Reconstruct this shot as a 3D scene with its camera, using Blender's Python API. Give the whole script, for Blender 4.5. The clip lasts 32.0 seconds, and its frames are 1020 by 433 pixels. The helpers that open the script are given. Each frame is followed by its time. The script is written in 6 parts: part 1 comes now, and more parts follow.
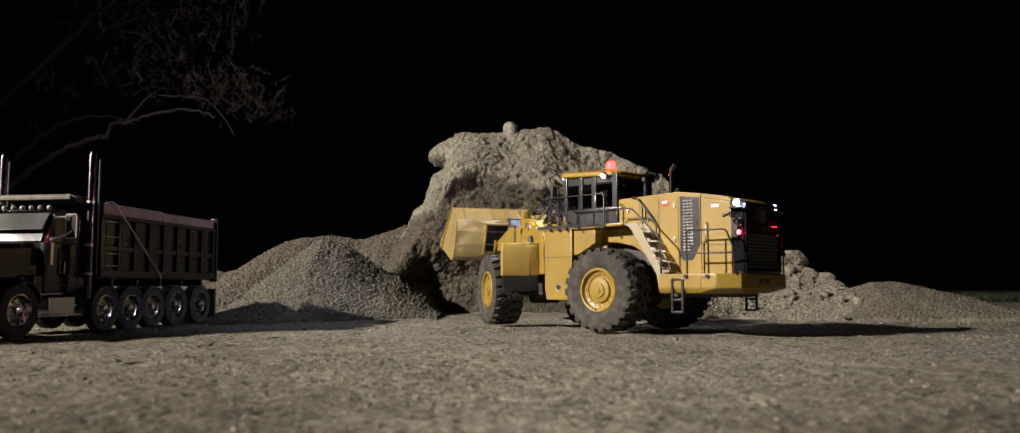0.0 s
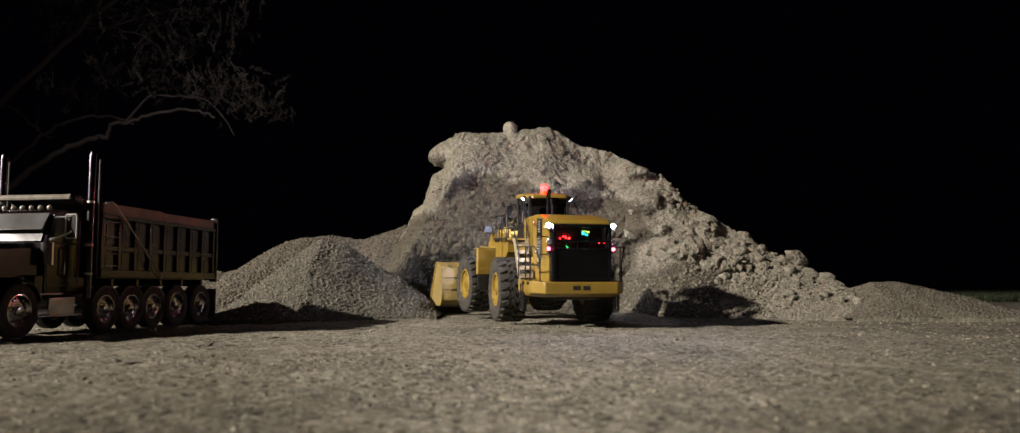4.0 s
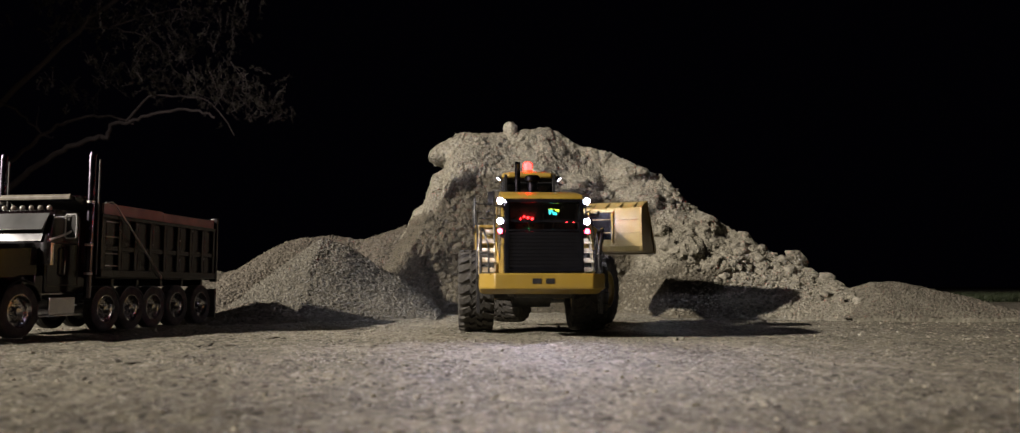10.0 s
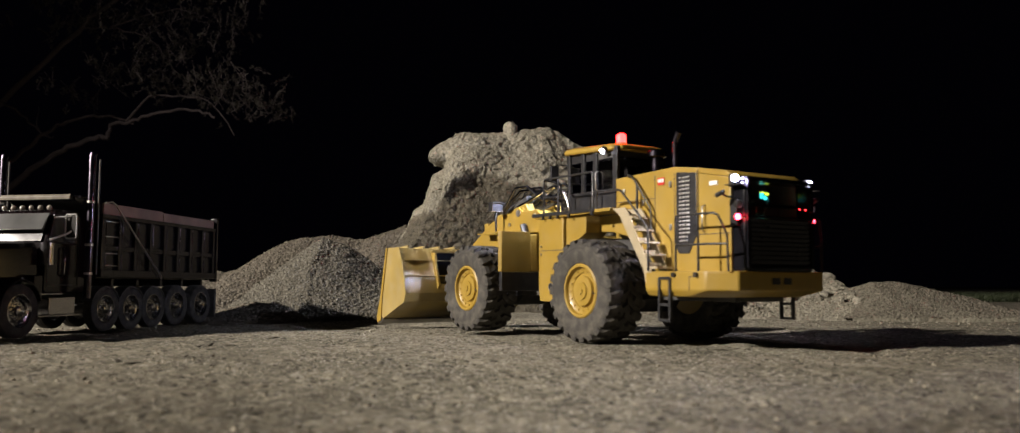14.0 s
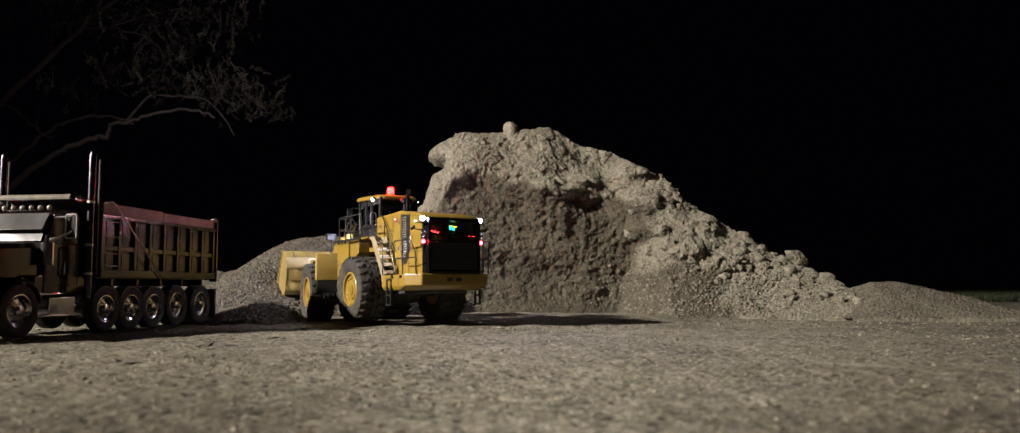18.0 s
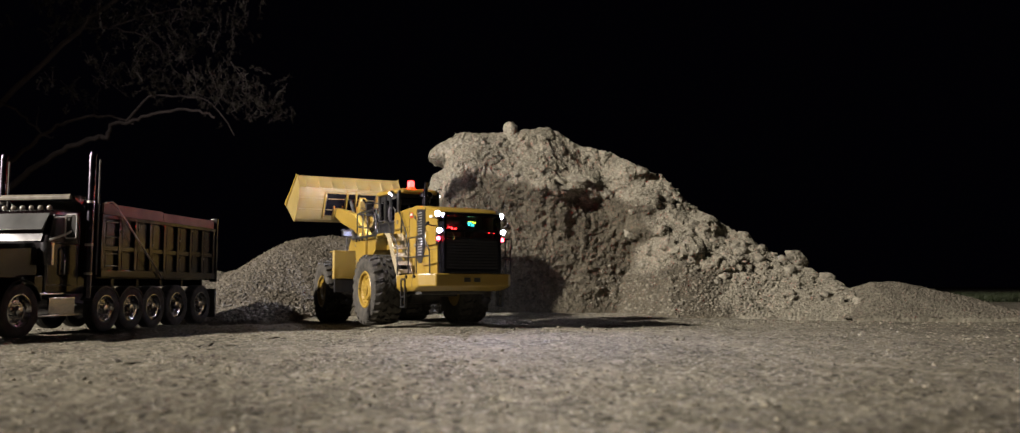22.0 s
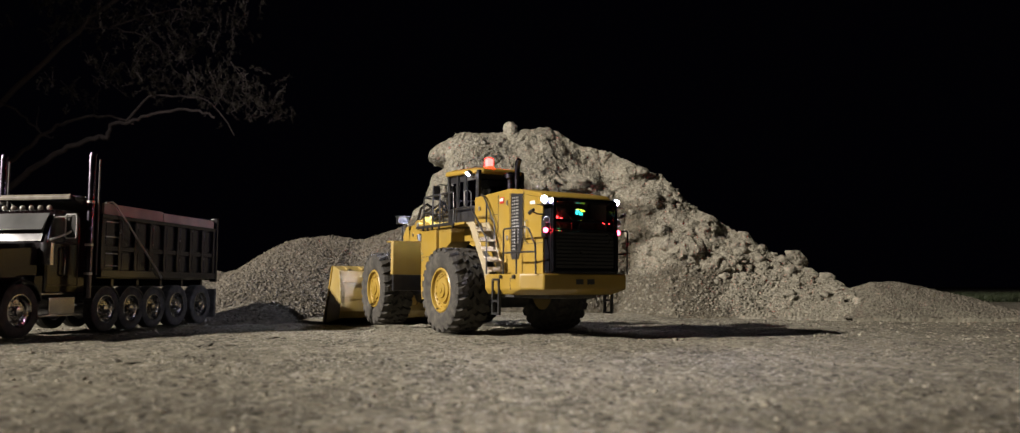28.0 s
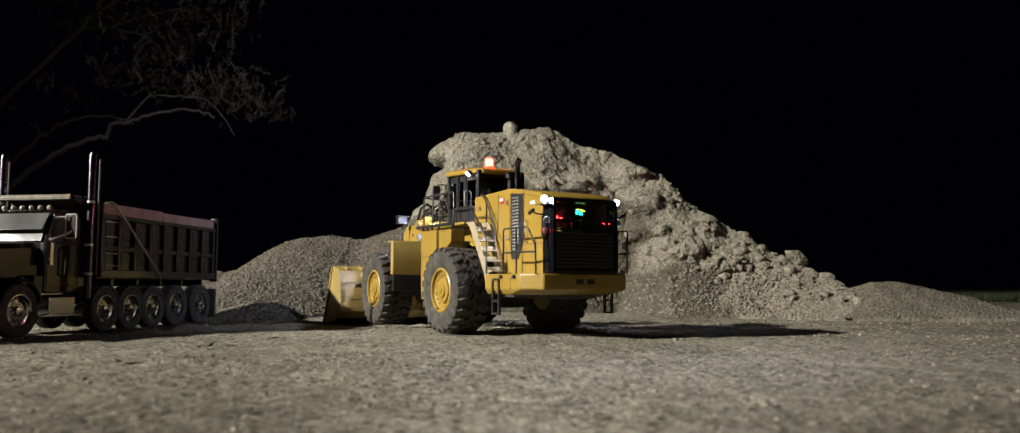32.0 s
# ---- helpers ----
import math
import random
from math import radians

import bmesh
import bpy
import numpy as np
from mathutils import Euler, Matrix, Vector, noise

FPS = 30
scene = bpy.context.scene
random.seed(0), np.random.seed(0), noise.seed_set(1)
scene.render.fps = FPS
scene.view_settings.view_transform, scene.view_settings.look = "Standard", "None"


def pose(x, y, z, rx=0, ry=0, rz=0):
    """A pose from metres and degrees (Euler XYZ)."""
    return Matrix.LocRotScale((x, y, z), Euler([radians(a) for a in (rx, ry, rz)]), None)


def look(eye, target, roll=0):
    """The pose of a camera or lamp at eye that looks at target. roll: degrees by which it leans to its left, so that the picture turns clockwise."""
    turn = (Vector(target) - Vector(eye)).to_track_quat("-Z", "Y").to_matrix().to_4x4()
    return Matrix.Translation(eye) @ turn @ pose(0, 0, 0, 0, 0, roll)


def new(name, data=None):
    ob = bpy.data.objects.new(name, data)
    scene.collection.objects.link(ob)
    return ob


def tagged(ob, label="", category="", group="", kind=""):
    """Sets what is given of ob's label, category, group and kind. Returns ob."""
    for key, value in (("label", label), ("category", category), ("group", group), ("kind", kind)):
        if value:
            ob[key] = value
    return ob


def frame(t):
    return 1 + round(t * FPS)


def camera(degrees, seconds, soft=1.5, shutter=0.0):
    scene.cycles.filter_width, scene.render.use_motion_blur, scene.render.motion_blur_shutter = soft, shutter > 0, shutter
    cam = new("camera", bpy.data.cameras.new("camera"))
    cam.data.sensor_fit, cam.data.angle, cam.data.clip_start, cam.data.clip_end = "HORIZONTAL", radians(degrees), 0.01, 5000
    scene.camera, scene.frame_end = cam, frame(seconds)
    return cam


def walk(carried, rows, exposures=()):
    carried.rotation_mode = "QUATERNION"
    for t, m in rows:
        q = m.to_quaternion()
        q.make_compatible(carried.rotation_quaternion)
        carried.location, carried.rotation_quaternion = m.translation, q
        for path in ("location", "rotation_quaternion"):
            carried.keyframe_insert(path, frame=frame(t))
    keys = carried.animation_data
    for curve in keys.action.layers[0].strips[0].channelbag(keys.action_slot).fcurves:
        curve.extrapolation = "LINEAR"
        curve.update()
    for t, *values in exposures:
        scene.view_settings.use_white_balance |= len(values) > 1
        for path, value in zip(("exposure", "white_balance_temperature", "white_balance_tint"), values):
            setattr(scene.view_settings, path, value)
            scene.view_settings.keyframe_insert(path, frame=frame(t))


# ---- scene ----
import functools

# A 1:14 radio-controlled wheel loader and dump truck at a gravel heap, at night under one flood lamp.
cam = camera(62.1, 32.0, soft=1.2, shutter=0.5)
cam.data.dof.use_dof = True
cam.data.dof.focus_distance = 1.75
cam.data.dof.aperture_fstop = 6.8
EYE = pose(0, 0, 0.079, 94.75, 0, 0)
walk(cam, [(0, EYE), (32, EYE)], [(0, -0.08, 6500, 10), (14, -0.08, 6500, 10), (17, 0.02, 6500, 10), (28.7, 0.04, 6400, 9), (29.6, 0.16, 6250, 4), (32, 0.12, 6250, 5)])

# ---- light ----
world = bpy.data.worlds.new("night_sky")
scene.world = world
world.use_nodes = True
world.node_tree.nodes["Background"].inputs[0].default_value = (0.50, 0.42, 0.95, 1)
world.node_tree.nodes["Background"].inputs[1].default_value = 0.0009

FLOOD = (-5.70, -1.45, 3.12)
flood_light = new("flood_light", bpy.data.lights.new("flood_light", "SPOT"))
flood_light.data.energy = 4750
flood_light.data.color = (1.0, 0.905, 0.815)
flood_light.data.shadow_soft_size = 0.08
flood_light.data.spot_size = radians(80)
flood_light.data.spot_blend = 1.0
flood_light.matrix_world = look(FLOOD, (0.15, 2.35, 0.05))


# ---- materials ----
def nodes_of(name):
    m = bpy.data.materials.new(name)
    m.use_nodes = True
    t = m.node_tree
    return m, t, t.nodes["Principled BSDF"]


def material(name, color, rough=0.5, metal=0.0, var=0.2, scale=25.0, bump=0.15, grain=400.0, dust=0.0, coat=0.0, spec=0.5):
    """Painted, plastic or metal surface: colour drifts at two scales, roughness and fine relief, with dust where asked."""
    m, t, b = nodes_of(name)
    N, L = t.nodes.new, t.links.new
    co = N("ShaderNodeTexCoord")
    big = N("ShaderNodeTexNoise")
    big.inputs["Scale"].default_value, big.inputs["Detail"].default_value = scale, 5
    fine = N("ShaderNodeTexNoise")
    fine.inputs["Scale"].default_value, fine.inputs["Detail"].default_value = grain, 3
    L(co.outputs["Object"], big.inputs["Vector"])
    L(co.outputs["Object"], fine.inputs["Vector"])
    ramp = N("ShaderNodeValToRGB")
    lo = tuple(c * (1 - var) for c in color)
    hi = tuple(min(1, c * (1 + var * 0.6)) for c in color)
    ramp.color_ramp.elements[0].position, ramp.color_ramp.elements[1].position = 0.33, 0.67
    ramp.color_ramp.elements[0].color, ramp.color_ramp.elements[1].color = (*lo, 1), (*hi, 1)
    L(big.outputs["Fac"], ramp.inputs["Fac"])
    out = ramp.outputs["Color"]
    if dust:
        mix = N("ShaderNodeMix")
        mix.data_type = "RGBA"
        edge = N("ShaderNodeValToRGB")
        edge.color_ramp.elements[0].position, edge.color_ramp.elements[1].position = 0.42, 0.72
        two = N("ShaderNodeTexNoise")
        two.inputs["Scale"].default_value, two.inputs["Detail"].default_value = scale * 2.7, 8
        L(co.outputs["Object"], two.inputs["Vector"])
        L(two.outputs["Fac"], edge.inputs["Fac"])
        mul = N("ShaderNodeMath")
        mul.operation = "MULTIPLY"
        mul.inputs[1].default_value = dust
        L(edge.outputs["Color"], mul.inputs[0])
        L(mul.outputs[0], mix.inputs[0])
        L(out, mix.inputs[6])
        mix.inputs[7].default_value = (0.30, 0.27, 0.21, 1)
        out = mix.outputs[2]
    L(out, b.inputs["Base Color"])
    rr = N("ShaderNodeMapRange")
    rr.inputs[3].default_value, rr.inputs[4].default_value = max(0.03, rough - 0.12), min(1, rough + 0.12)
    L(big.outputs["Fac"], rr.inputs[0])
    L(rr.outputs[0], b.inputs["Roughness"])
    b.inputs["Metallic"].default_value = metal
    b.inputs["Specular IOR Level"].default_value = spec
    if coat:
        b.inputs["Coat Weight"].default_value, b.inputs["Coat Roughness"].default_value = coat, 0.12
    if bump:
        bp = N("ShaderNodeBump")
        bp.inputs["Strength"].default_value, bp.inputs["Distance"].default_value = bump, 0.0006
        L(fine.outputs["Fac"], bp.inputs["Height"])
        L(bp.outputs["Normal"], b.inputs["Normal"])
    return m


def glow(name, color, strength):
    m, t, b = nodes_of(name)
    b.inputs["Base Color"].default_value = (*color, 1)
    b.inputs["Emission Color"].default_value = (*color, 1)
    b.inputs["Emission Strength"].default_value = strength
    return m


def glass(name, tint=(0.75, 0.8, 0.8), clear=0.8, ior=1.5):
    """A thin clear sheet: mostly see-through, with a mirror share by angle."""
    m, t, b = nodes_of(name)
    N, L = t.nodes.new, t.links.new
    see, gloss, mix, fr = N("ShaderNodeBsdfTransparent"), N("ShaderNodeBsdfGlossy"), N("ShaderNodeMixShader"), N("ShaderNodeFresnel")
    see.inputs["Color"].default_value = (*[c * clear for c in tint], 1)
    gloss.inputs["Roughness"].default_value = 0.05
    fr.inputs["IOR"].default_value = ior
    L(fr.outputs[0], mix.inputs[0])
    L(see.outputs[0], mix.inputs[1])
    L(gloss.outputs[0], mix.inputs[2])
    L(mix.outputs[0], t.nodes["Material Output"].inputs["Surface"])
    return m


def gravel(name, dark, light, scale=120.0, bump=0.8, patch=6.0, island=False, damp=None, speck=None):
    """Crushed stone and its dust: grains by a cell texture, broad drifts by noise. damp: colour of the freshly dug,
    moist face, and of the lot's painted fall-off.
    """
    m, t, b = nodes_of(name)
    N, L = t.nodes.new, t.links.new
    co = N("ShaderNodeTexCoord")
    cell = N("ShaderNodeTexVoronoi")
    cell.inputs["Scale"].default_value, cell.inputs["Randomness"].default_value = scale, 1.0
    nz = N("ShaderNodeTexNoise")
    nz.inputs["Scale"].default_value, nz.inputs["Detail"].default_value, nz.inputs["Roughness"].default_value = patch, 8, 0.65
    fine = N("ShaderNodeTexNoise")
    fine.inputs["Scale"].default_value, fine.inputs["Detail"].default_value = scale * 2.2, 6
    for n in (cell, nz, fine):
        L(co.outputs["Object"], n.inputs["Vector"])
    bw = N("ShaderNodeRGBToBW")
    L(cell.outputs["Color"], bw.inputs[0])
    add = N("ShaderNodeMath")
    add.operation = "MULTIPLY_ADD"
    L(bw.outputs[0], add.inputs[0])
    add.inputs[1].default_value = 0.45
    L(nz.outputs["Fac"], add.inputs[2])
    if island:
        geo = N("ShaderNodeNewGeometry")
        add2 = N("ShaderNodeMath")
        add2.operation = "MULTIPLY_ADD"
        L(geo.outputs["Random Per Island"], add2.inputs[0])
        add2.inputs[1].default_value = 0.8
        L(fine.outputs["Fac"], add2.inputs[2])
        src, lo, hi = add2.outputs[0], 0.3, 1.35
    else:
        src, lo, hi = add.outputs[0], 0.45, 1.0
    ramp = N("ShaderNodeMapRange")
    ramp.inputs[1].default_value, ramp.inputs[2].default_value = lo, hi
    L(src, ramp.inputs[0])
    mix = N("ShaderNodeMix")
    mix.data_type = "RGBA"
    L(ramp.outputs[0], mix.inputs[0])
    mix.inputs[6].default_value, mix.inputs[7].default_value = (*dark, 1), (*light, 1)
    out = mix.outputs[2]
    if speck:
        for size, lo, hi, colour in ((scale * 2.4, 0.84, 0.93, speck), (scale * 1.5, 0.88, 0.95, tuple(0.45 * c for c in dark))):
            chip = N("ShaderNodeTexVoronoi")
            chip.inputs["Scale"].default_value = size
            L(co.outputs["Object"], chip.inputs["Vector"])
            tone = N("ShaderNodeSeparateColor")
            L(chip.outputs["Color"], tone.inputs[0])
            pick = N("ShaderNodeMapRange")
            pick.inputs[1].default_value, pick.inputs[2].default_value = lo, hi
            L(tone.outputs[1], pick.inputs[0])
            chips = N("ShaderNodeMix")
            chips.data_type = "RGBA"
            L(pick.outputs[0], chips.inputs[0])
            L(out, chips.inputs[6])
            chips.inputs[7].default_value = (*colour, 1)
            out = chips.outputs[2]
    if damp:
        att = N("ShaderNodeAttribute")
        att.attribute_name = "fresh_dim"
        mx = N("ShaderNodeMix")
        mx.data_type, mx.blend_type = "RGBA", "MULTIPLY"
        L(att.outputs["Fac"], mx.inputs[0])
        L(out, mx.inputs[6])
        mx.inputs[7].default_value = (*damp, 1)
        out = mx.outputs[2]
    L(out, b.inputs["Base Color"])
    b.inputs["Roughness"].default_value = 0.92
    b.inputs["Specular IOR Level"].default_value = 0.25
    hgt = N("ShaderNodeMath")
    hgt.operation = "MULTIPLY_ADD"
    crust = N("ShaderNodeTexNoise")
    crust.inputs["Scale"].default_value, crust.inputs["Detail"].default_value, crust.inputs["Roughness"].default_value = scale * 0.45, 7, 0.72
    L(co.outputs["Object"], crust.inputs["Vector"])
    L(cell.outputs["Distance"], hgt.inputs[0])
    hgt.inputs[1].default_value = -0.35
    L(crust.outputs["Fac"], hgt.inputs[2])
    bp = N("ShaderNodeBump")
    bp.inputs["Strength"].default_value, bp.inputs["Distance"].default_value = bump, 0.007
    L(hgt.outputs[0], bp.inputs["Height"])
    L(bp.outputs["Normal"], b.inputs["Normal"])
    return m


# here the damp tint carries the lot's painted fall-off and darker soil
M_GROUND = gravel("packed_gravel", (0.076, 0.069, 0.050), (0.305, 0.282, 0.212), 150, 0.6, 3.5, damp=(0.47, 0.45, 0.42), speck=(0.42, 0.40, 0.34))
M_PILE = gravel("dry_crushed_stone", (0.100, 0.092, 0.070), (0.335, 0.312, 0.245), 130, 1.0, 7, damp=(0.43, 0.41, 0.37))
M_COARSE = gravel("coarse_grey_gravel", (0.052, 0.044, 0.033), (0.15, 0.130, 0.100), 100, 0.9, 5)
M_COARSE_STONE = gravel("coarse_loose_stone", (0.040, 0.035, 0.026), (0.160, 0.142, 0.110), 220, 0.4, 30, island=True)
M_LOBE = gravel("brown_gravel", (0.050, 0.045, 0.034), (0.15, 0.138, 0.108), 120, 0.9, 9)
M_LOBE_STONE = gravel("brown_loose_stone", (0.045, 0.041, 0.031), (0.18, 0.168, 0.135), 220, 0.4, 30, island=True)
M_DAMP_STONE = gravel("damp_loose_stone", (0.044, 0.038, 0.029), (0.135, 0.119, 0.091), 260, 0.4, 30, island=True)
M_TAN = gravel("tan_gravel", (0.098, 0.090, 0.067), (0.240, 0.224, 0.170), 130, 0.8, 9)
M_STONE = gravel("loose_stone", (0.105, 0.096, 0.072), (0.345, 0.322, 0.250), 260, 0.4, 30, island=True)
M_TAN_STONE = gravel("dull_spilled_stone", (0.06, 0.055, 0.042), (0.24, 0.222, 0.172), 260, 0.4, 30, island=True)
M_LOT_STONE = gravel("lot_stone", (0.075, 0.066, 0.048), (0.30, 0.27, 0.20), 260, 0.4, 30, island=True)
M_YELLOW = material("yellow_paint", (0.292, 0.188, 0.026), 0.42, 0, 0.12, 18, 0.08, 500, dust=0.08, coat=0.12, spec=0.5)
M_BUCKET = material("worn_yellow_paint", (0.31, 0.225, 0.070), 0.42, 0, 0.18, 14, 0.2, 260, dust=0.24, coat=0.1)
M_STAIR = material("dusty_yellow_tread", (0.36, 0.295, 0.185), 0.5, 0, 0.2, 30, 0.2, 500, dust=0.3)
M_MESH = material("silver_mesh", (0.50, 0.49, 0.47), 0.4, 0.25, 0.1, 60, 0.1, 500)
M_BLACK = material("black_paint", (0.018, 0.018, 0.02), 0.35, 0, 0.3, 30, 0.08, 500, dust=0.05)
M_RADIATOR = material("gloss_black_panel", (0.006, 0.006, 0.008), 0.20, 0, 0.3, 30, 0.02, 500, dust=0.006, spec=0.16)
M_BAY = material("dull_bay_paint", (0.11, 0.105, 0.11), 0.35, 0, 0.3, 30, 0.1, 500, spec=0.4)
M_DARK = material("dark_chassis", (0.03, 0.029, 0.028), 0.6, 0, 0.4, 25, 0.25, 300, dust=0.15)
M_RUBBER = material("dusty_rubber", (0.045, 0.042, 0.037), 0.85, 0, 0.18, 30, 0.4, 350, dust=0.18, spec=0.25)
M_TRUCK_RUBBER = material("truck_rubber", (0.022, 0.021, 0.02), 0.8, 0, 0.3, 30, 0.3, 500, dust=0.12, spec=0.3)
M_STEEL = material("bare_steel", (0.42, 0.40, 0.36), 0.38, 0.9, 0.25, 40, 0.15, 600)
M_CHROME = material("chrome", (0.42, 0.41, 0.42), 0.18, 1.0, 0.05, 30, 0.03, 500)
M_STACK = material("smoked_chrome", (0.085, 0.076, 0.095), 0.24, 1.0, 0.15, 60, 0.05, 500)
M_ALLOY = material("polished_alloy", (0.36, 0.35, 0.36), 0.20, 1.0, 0.12, 60, 0.05, 500)
M_BROWN = material("dark_brown_lacquer", (0.0050, 0.0028, 0.0034), 0.20, 0, 0.25, 20, 0.05, 400, dust=0.003, coat=0.15, spec=0.3)
M_BED = material("dark_bed_paint", (0.0075, 0.0062, 0.0068), 0.22, 0.0, 0.3, 20, 0.05, 300, dust=0.003, spec=0.45)
M_EDGE = material("dusty_brown_edge", (0.10, 0.085, 0.06), 0.55, 0, 0.3, 30, 0.2, 300, dust=0.3)
M_BOARD = material("red_brown_board", (0.165, 0.110, 0.095), 0.6, 0, 0.3, 18, 0.3, 260, dust=0.15)
M_GLASS = glass("cab_glass", (0.86, 0.88, 0.90), 0.85)
M_SMOKED = glass("smoked_cab_glass", (0.80, 0.80, 0.84), 0.16, 1.25)
M_VISOR = material("hazy_metal_visor", (0.042, 0.043, 0.041), 0.4, 0.0, 0.45, 14, 0.03, 300, dust=0.04, coat=0.05, spec=0.25)
M_TRUCK_GLASS = material("windscreen_glass", (0.035, 0.035, 0.036), 0.12, 0, 0.4, 14, 0.0, 300, dust=0.10, spec=0.2)
M_GREY = material("grey_plastic", (0.28, 0.28, 0.27), 0.35, 0.3, 0.2, 40, 0.1, 500)
M_WHITE = material("white_sticker", (0.75, 0.75, 0.72), 0.4, 0, 0.05, 40, 0.0, 400)
M_RED_PAINT = material("red_sticker", (0.5, 0.03, 0.02), 0.4, 0, 0.1, 40, 0.0, 400)
M_LAMP = glow("cool_white_led", (0.72, 0.70, 1.0), 9500)
M_ROOF_LAMP = glow("cool_white_roof_led", (0.78, 0.74, 1.0), 3000)
M_STAIR_LAMP = glow("white_stair_led", (0.84, 0.80, 1.0), 11000)
M_LAMP_RIM = glow("lit_lamp_ring", (0.80, 0.78, 1.0), 14)
M_LAMP_FRONT = glow("cool_white_front_led", (0.70, 0.74, 1.0), 14000)
M_BEACON = glow("red_beacon", (1.0, 0.0007, 0.0006), 560)
M_BEACON_BASE = glow("lit_red_plastic", (1.0, 0.08, 0.02), 1.3)
M_TAIL = glow("red_tail_led", (1.0, 0.020, 0.040), 60)
M_RED_LED = glow("red_led", (1.0, 0.014, 0.016), 22)
M_GREEN_LED = glow("green_led", (0.03, 1.0, 0.25), 3)
M_CYAN_LED = glow("cyan_led", (0.05, 0.75, 0.8), 2.5)
M_YEL_LED = glow("yellow_green_led", (0.55, 0.8, 0.05), 4)
M_LENS = material("clear_lamp_lens", (0.16, 0.16, 0.165), 0.3, 0.2, 0.1, 40, 0.0, 400)
M_AMBER = material("amber_lens", (0.33, 0.29, 0.25), 0.15, 0.2, 0.1, 40, 0.0, 400, coat=0.5)
M_BARK = material("grey_bark", (0.062, 0.048, 0.049), 0.9, 0, 0.35, 9, 0.8, 60)
M_LEAF = material("olive_leaf", (0.026, 0.022, 0.016), 0.6, 0, 0.4, 3, 0.1, 80)
M_GRASS = material("night_grass", (0.025, 0.035, 0.012), 0.7, 0, 0.4, 3, 0.1, 80)


# ---- mesh helpers ----
def box(bm, x0, x1, y0, y1, z0, z1):
    v = [bm.verts.new((x, y, z)) for z in (z0, z1) for y in (y0, y1) for x in (x0, x1)]
    for f in ((0, 2, 3, 1), (4, 5, 7, 6), (0, 1, 5, 4), (2, 6, 7, 3), (0, 4, 6, 2), (1, 3, 7, 5)):
        bm.faces.new([v[i] for i in f])
    return bm


def sheet(a, b):
    """One upright pane between two opposite corners."""
    bm = bmesh.new()
    bm.faces.new([bm.verts.new(p) for p in ((a[0], a[1], a[2]), (b[0], b[1], a[2]), (b[0], b[1], b[2]), (a[0], a[1], b[2]))])
    return bm


def prism(bm, pts, a0, a1, axis="y"):
    """Extrude a polygon. axis y: points are (x, z); z: (x, y); x: (y, z)."""
    def at(p, a):
        return {"y": (p[0], a, p[1]), "z": (p[0], p[1], a), "x": (a, p[0], p[1])}[axis]
    lo = [bm.verts.new(at(p, a0)) for p in pts]
    hi = [bm.verts.new(at(p, a1)) for p in pts]
    n = len(pts)
    bm.faces.new(lo[::-1])
    bm.faces.new(hi)
    for i in range(n):
        j = (i + 1) % n
        bm.faces.new((lo[i], lo[j], hi[j], hi[i]))
    return bm


def rings(bm, rows, cap=True):
    """Skin closed loops of points, in order."""
    loops = [[bm.verts.new(p) for p in r] for r in rows]
    n = len(loops[0])
    for a, b in zip(loops, loops[1:]):
        for i in range(n):
            j = (i + 1) % n
            bm.faces.new((a[i], a[j], b[j], b[i]))
    if cap:
        bm.faces.new(loops[0][::-1])
        bm.faces.new(loops[-1])
    return bm


def tube(bm, pts, r, n=8, taper=None):
    pts = [Vector(p) for p in pts]
    rows = []
    side = None
    for i, p in enumerate(pts):
        d = (pts[min(i + 1, len(pts) - 1)] - pts[max(i - 1, 0)]).normalized()
        if side is None:
            side = d.orthogonal().normalized()
        side = (side - d * side.dot(d)).normalized()
        up = d.cross(side)
        rr = r if taper is None else taper[i]
        rows.append([p + rr * (math.cos(2 * math.pi * k / n) * side + math.sin(2 * math.pi * k / n) * up) for k in range(n)])
    return rings(bm, rows)


def cyl(bm, p, q, r, n=16, r2=None):
    return tube(bm, [p, q], r, n, (r, r if r2 is None else r2))


def lathe(bm, prof, n=40, axis="y"):
    """Turn a profile of (radius, along) about an axis through the origin."""
    rows = []
    for r, a in prof:
        ring = []
        for k in range(n):
            c, s = r * math.cos(2 * math.pi * k / n), r * math.sin(2 * math.pi * k / n)
            ring.append({"y": (c, a, s), "z": (c, s, a), "x": (a, c, s)}[axis])
        rows.append(ring)
    return rings(bm, rows)


def moved(bm, m):
    bmesh.ops.transform(bm, matrix=m, verts=bm.verts)
    return bm


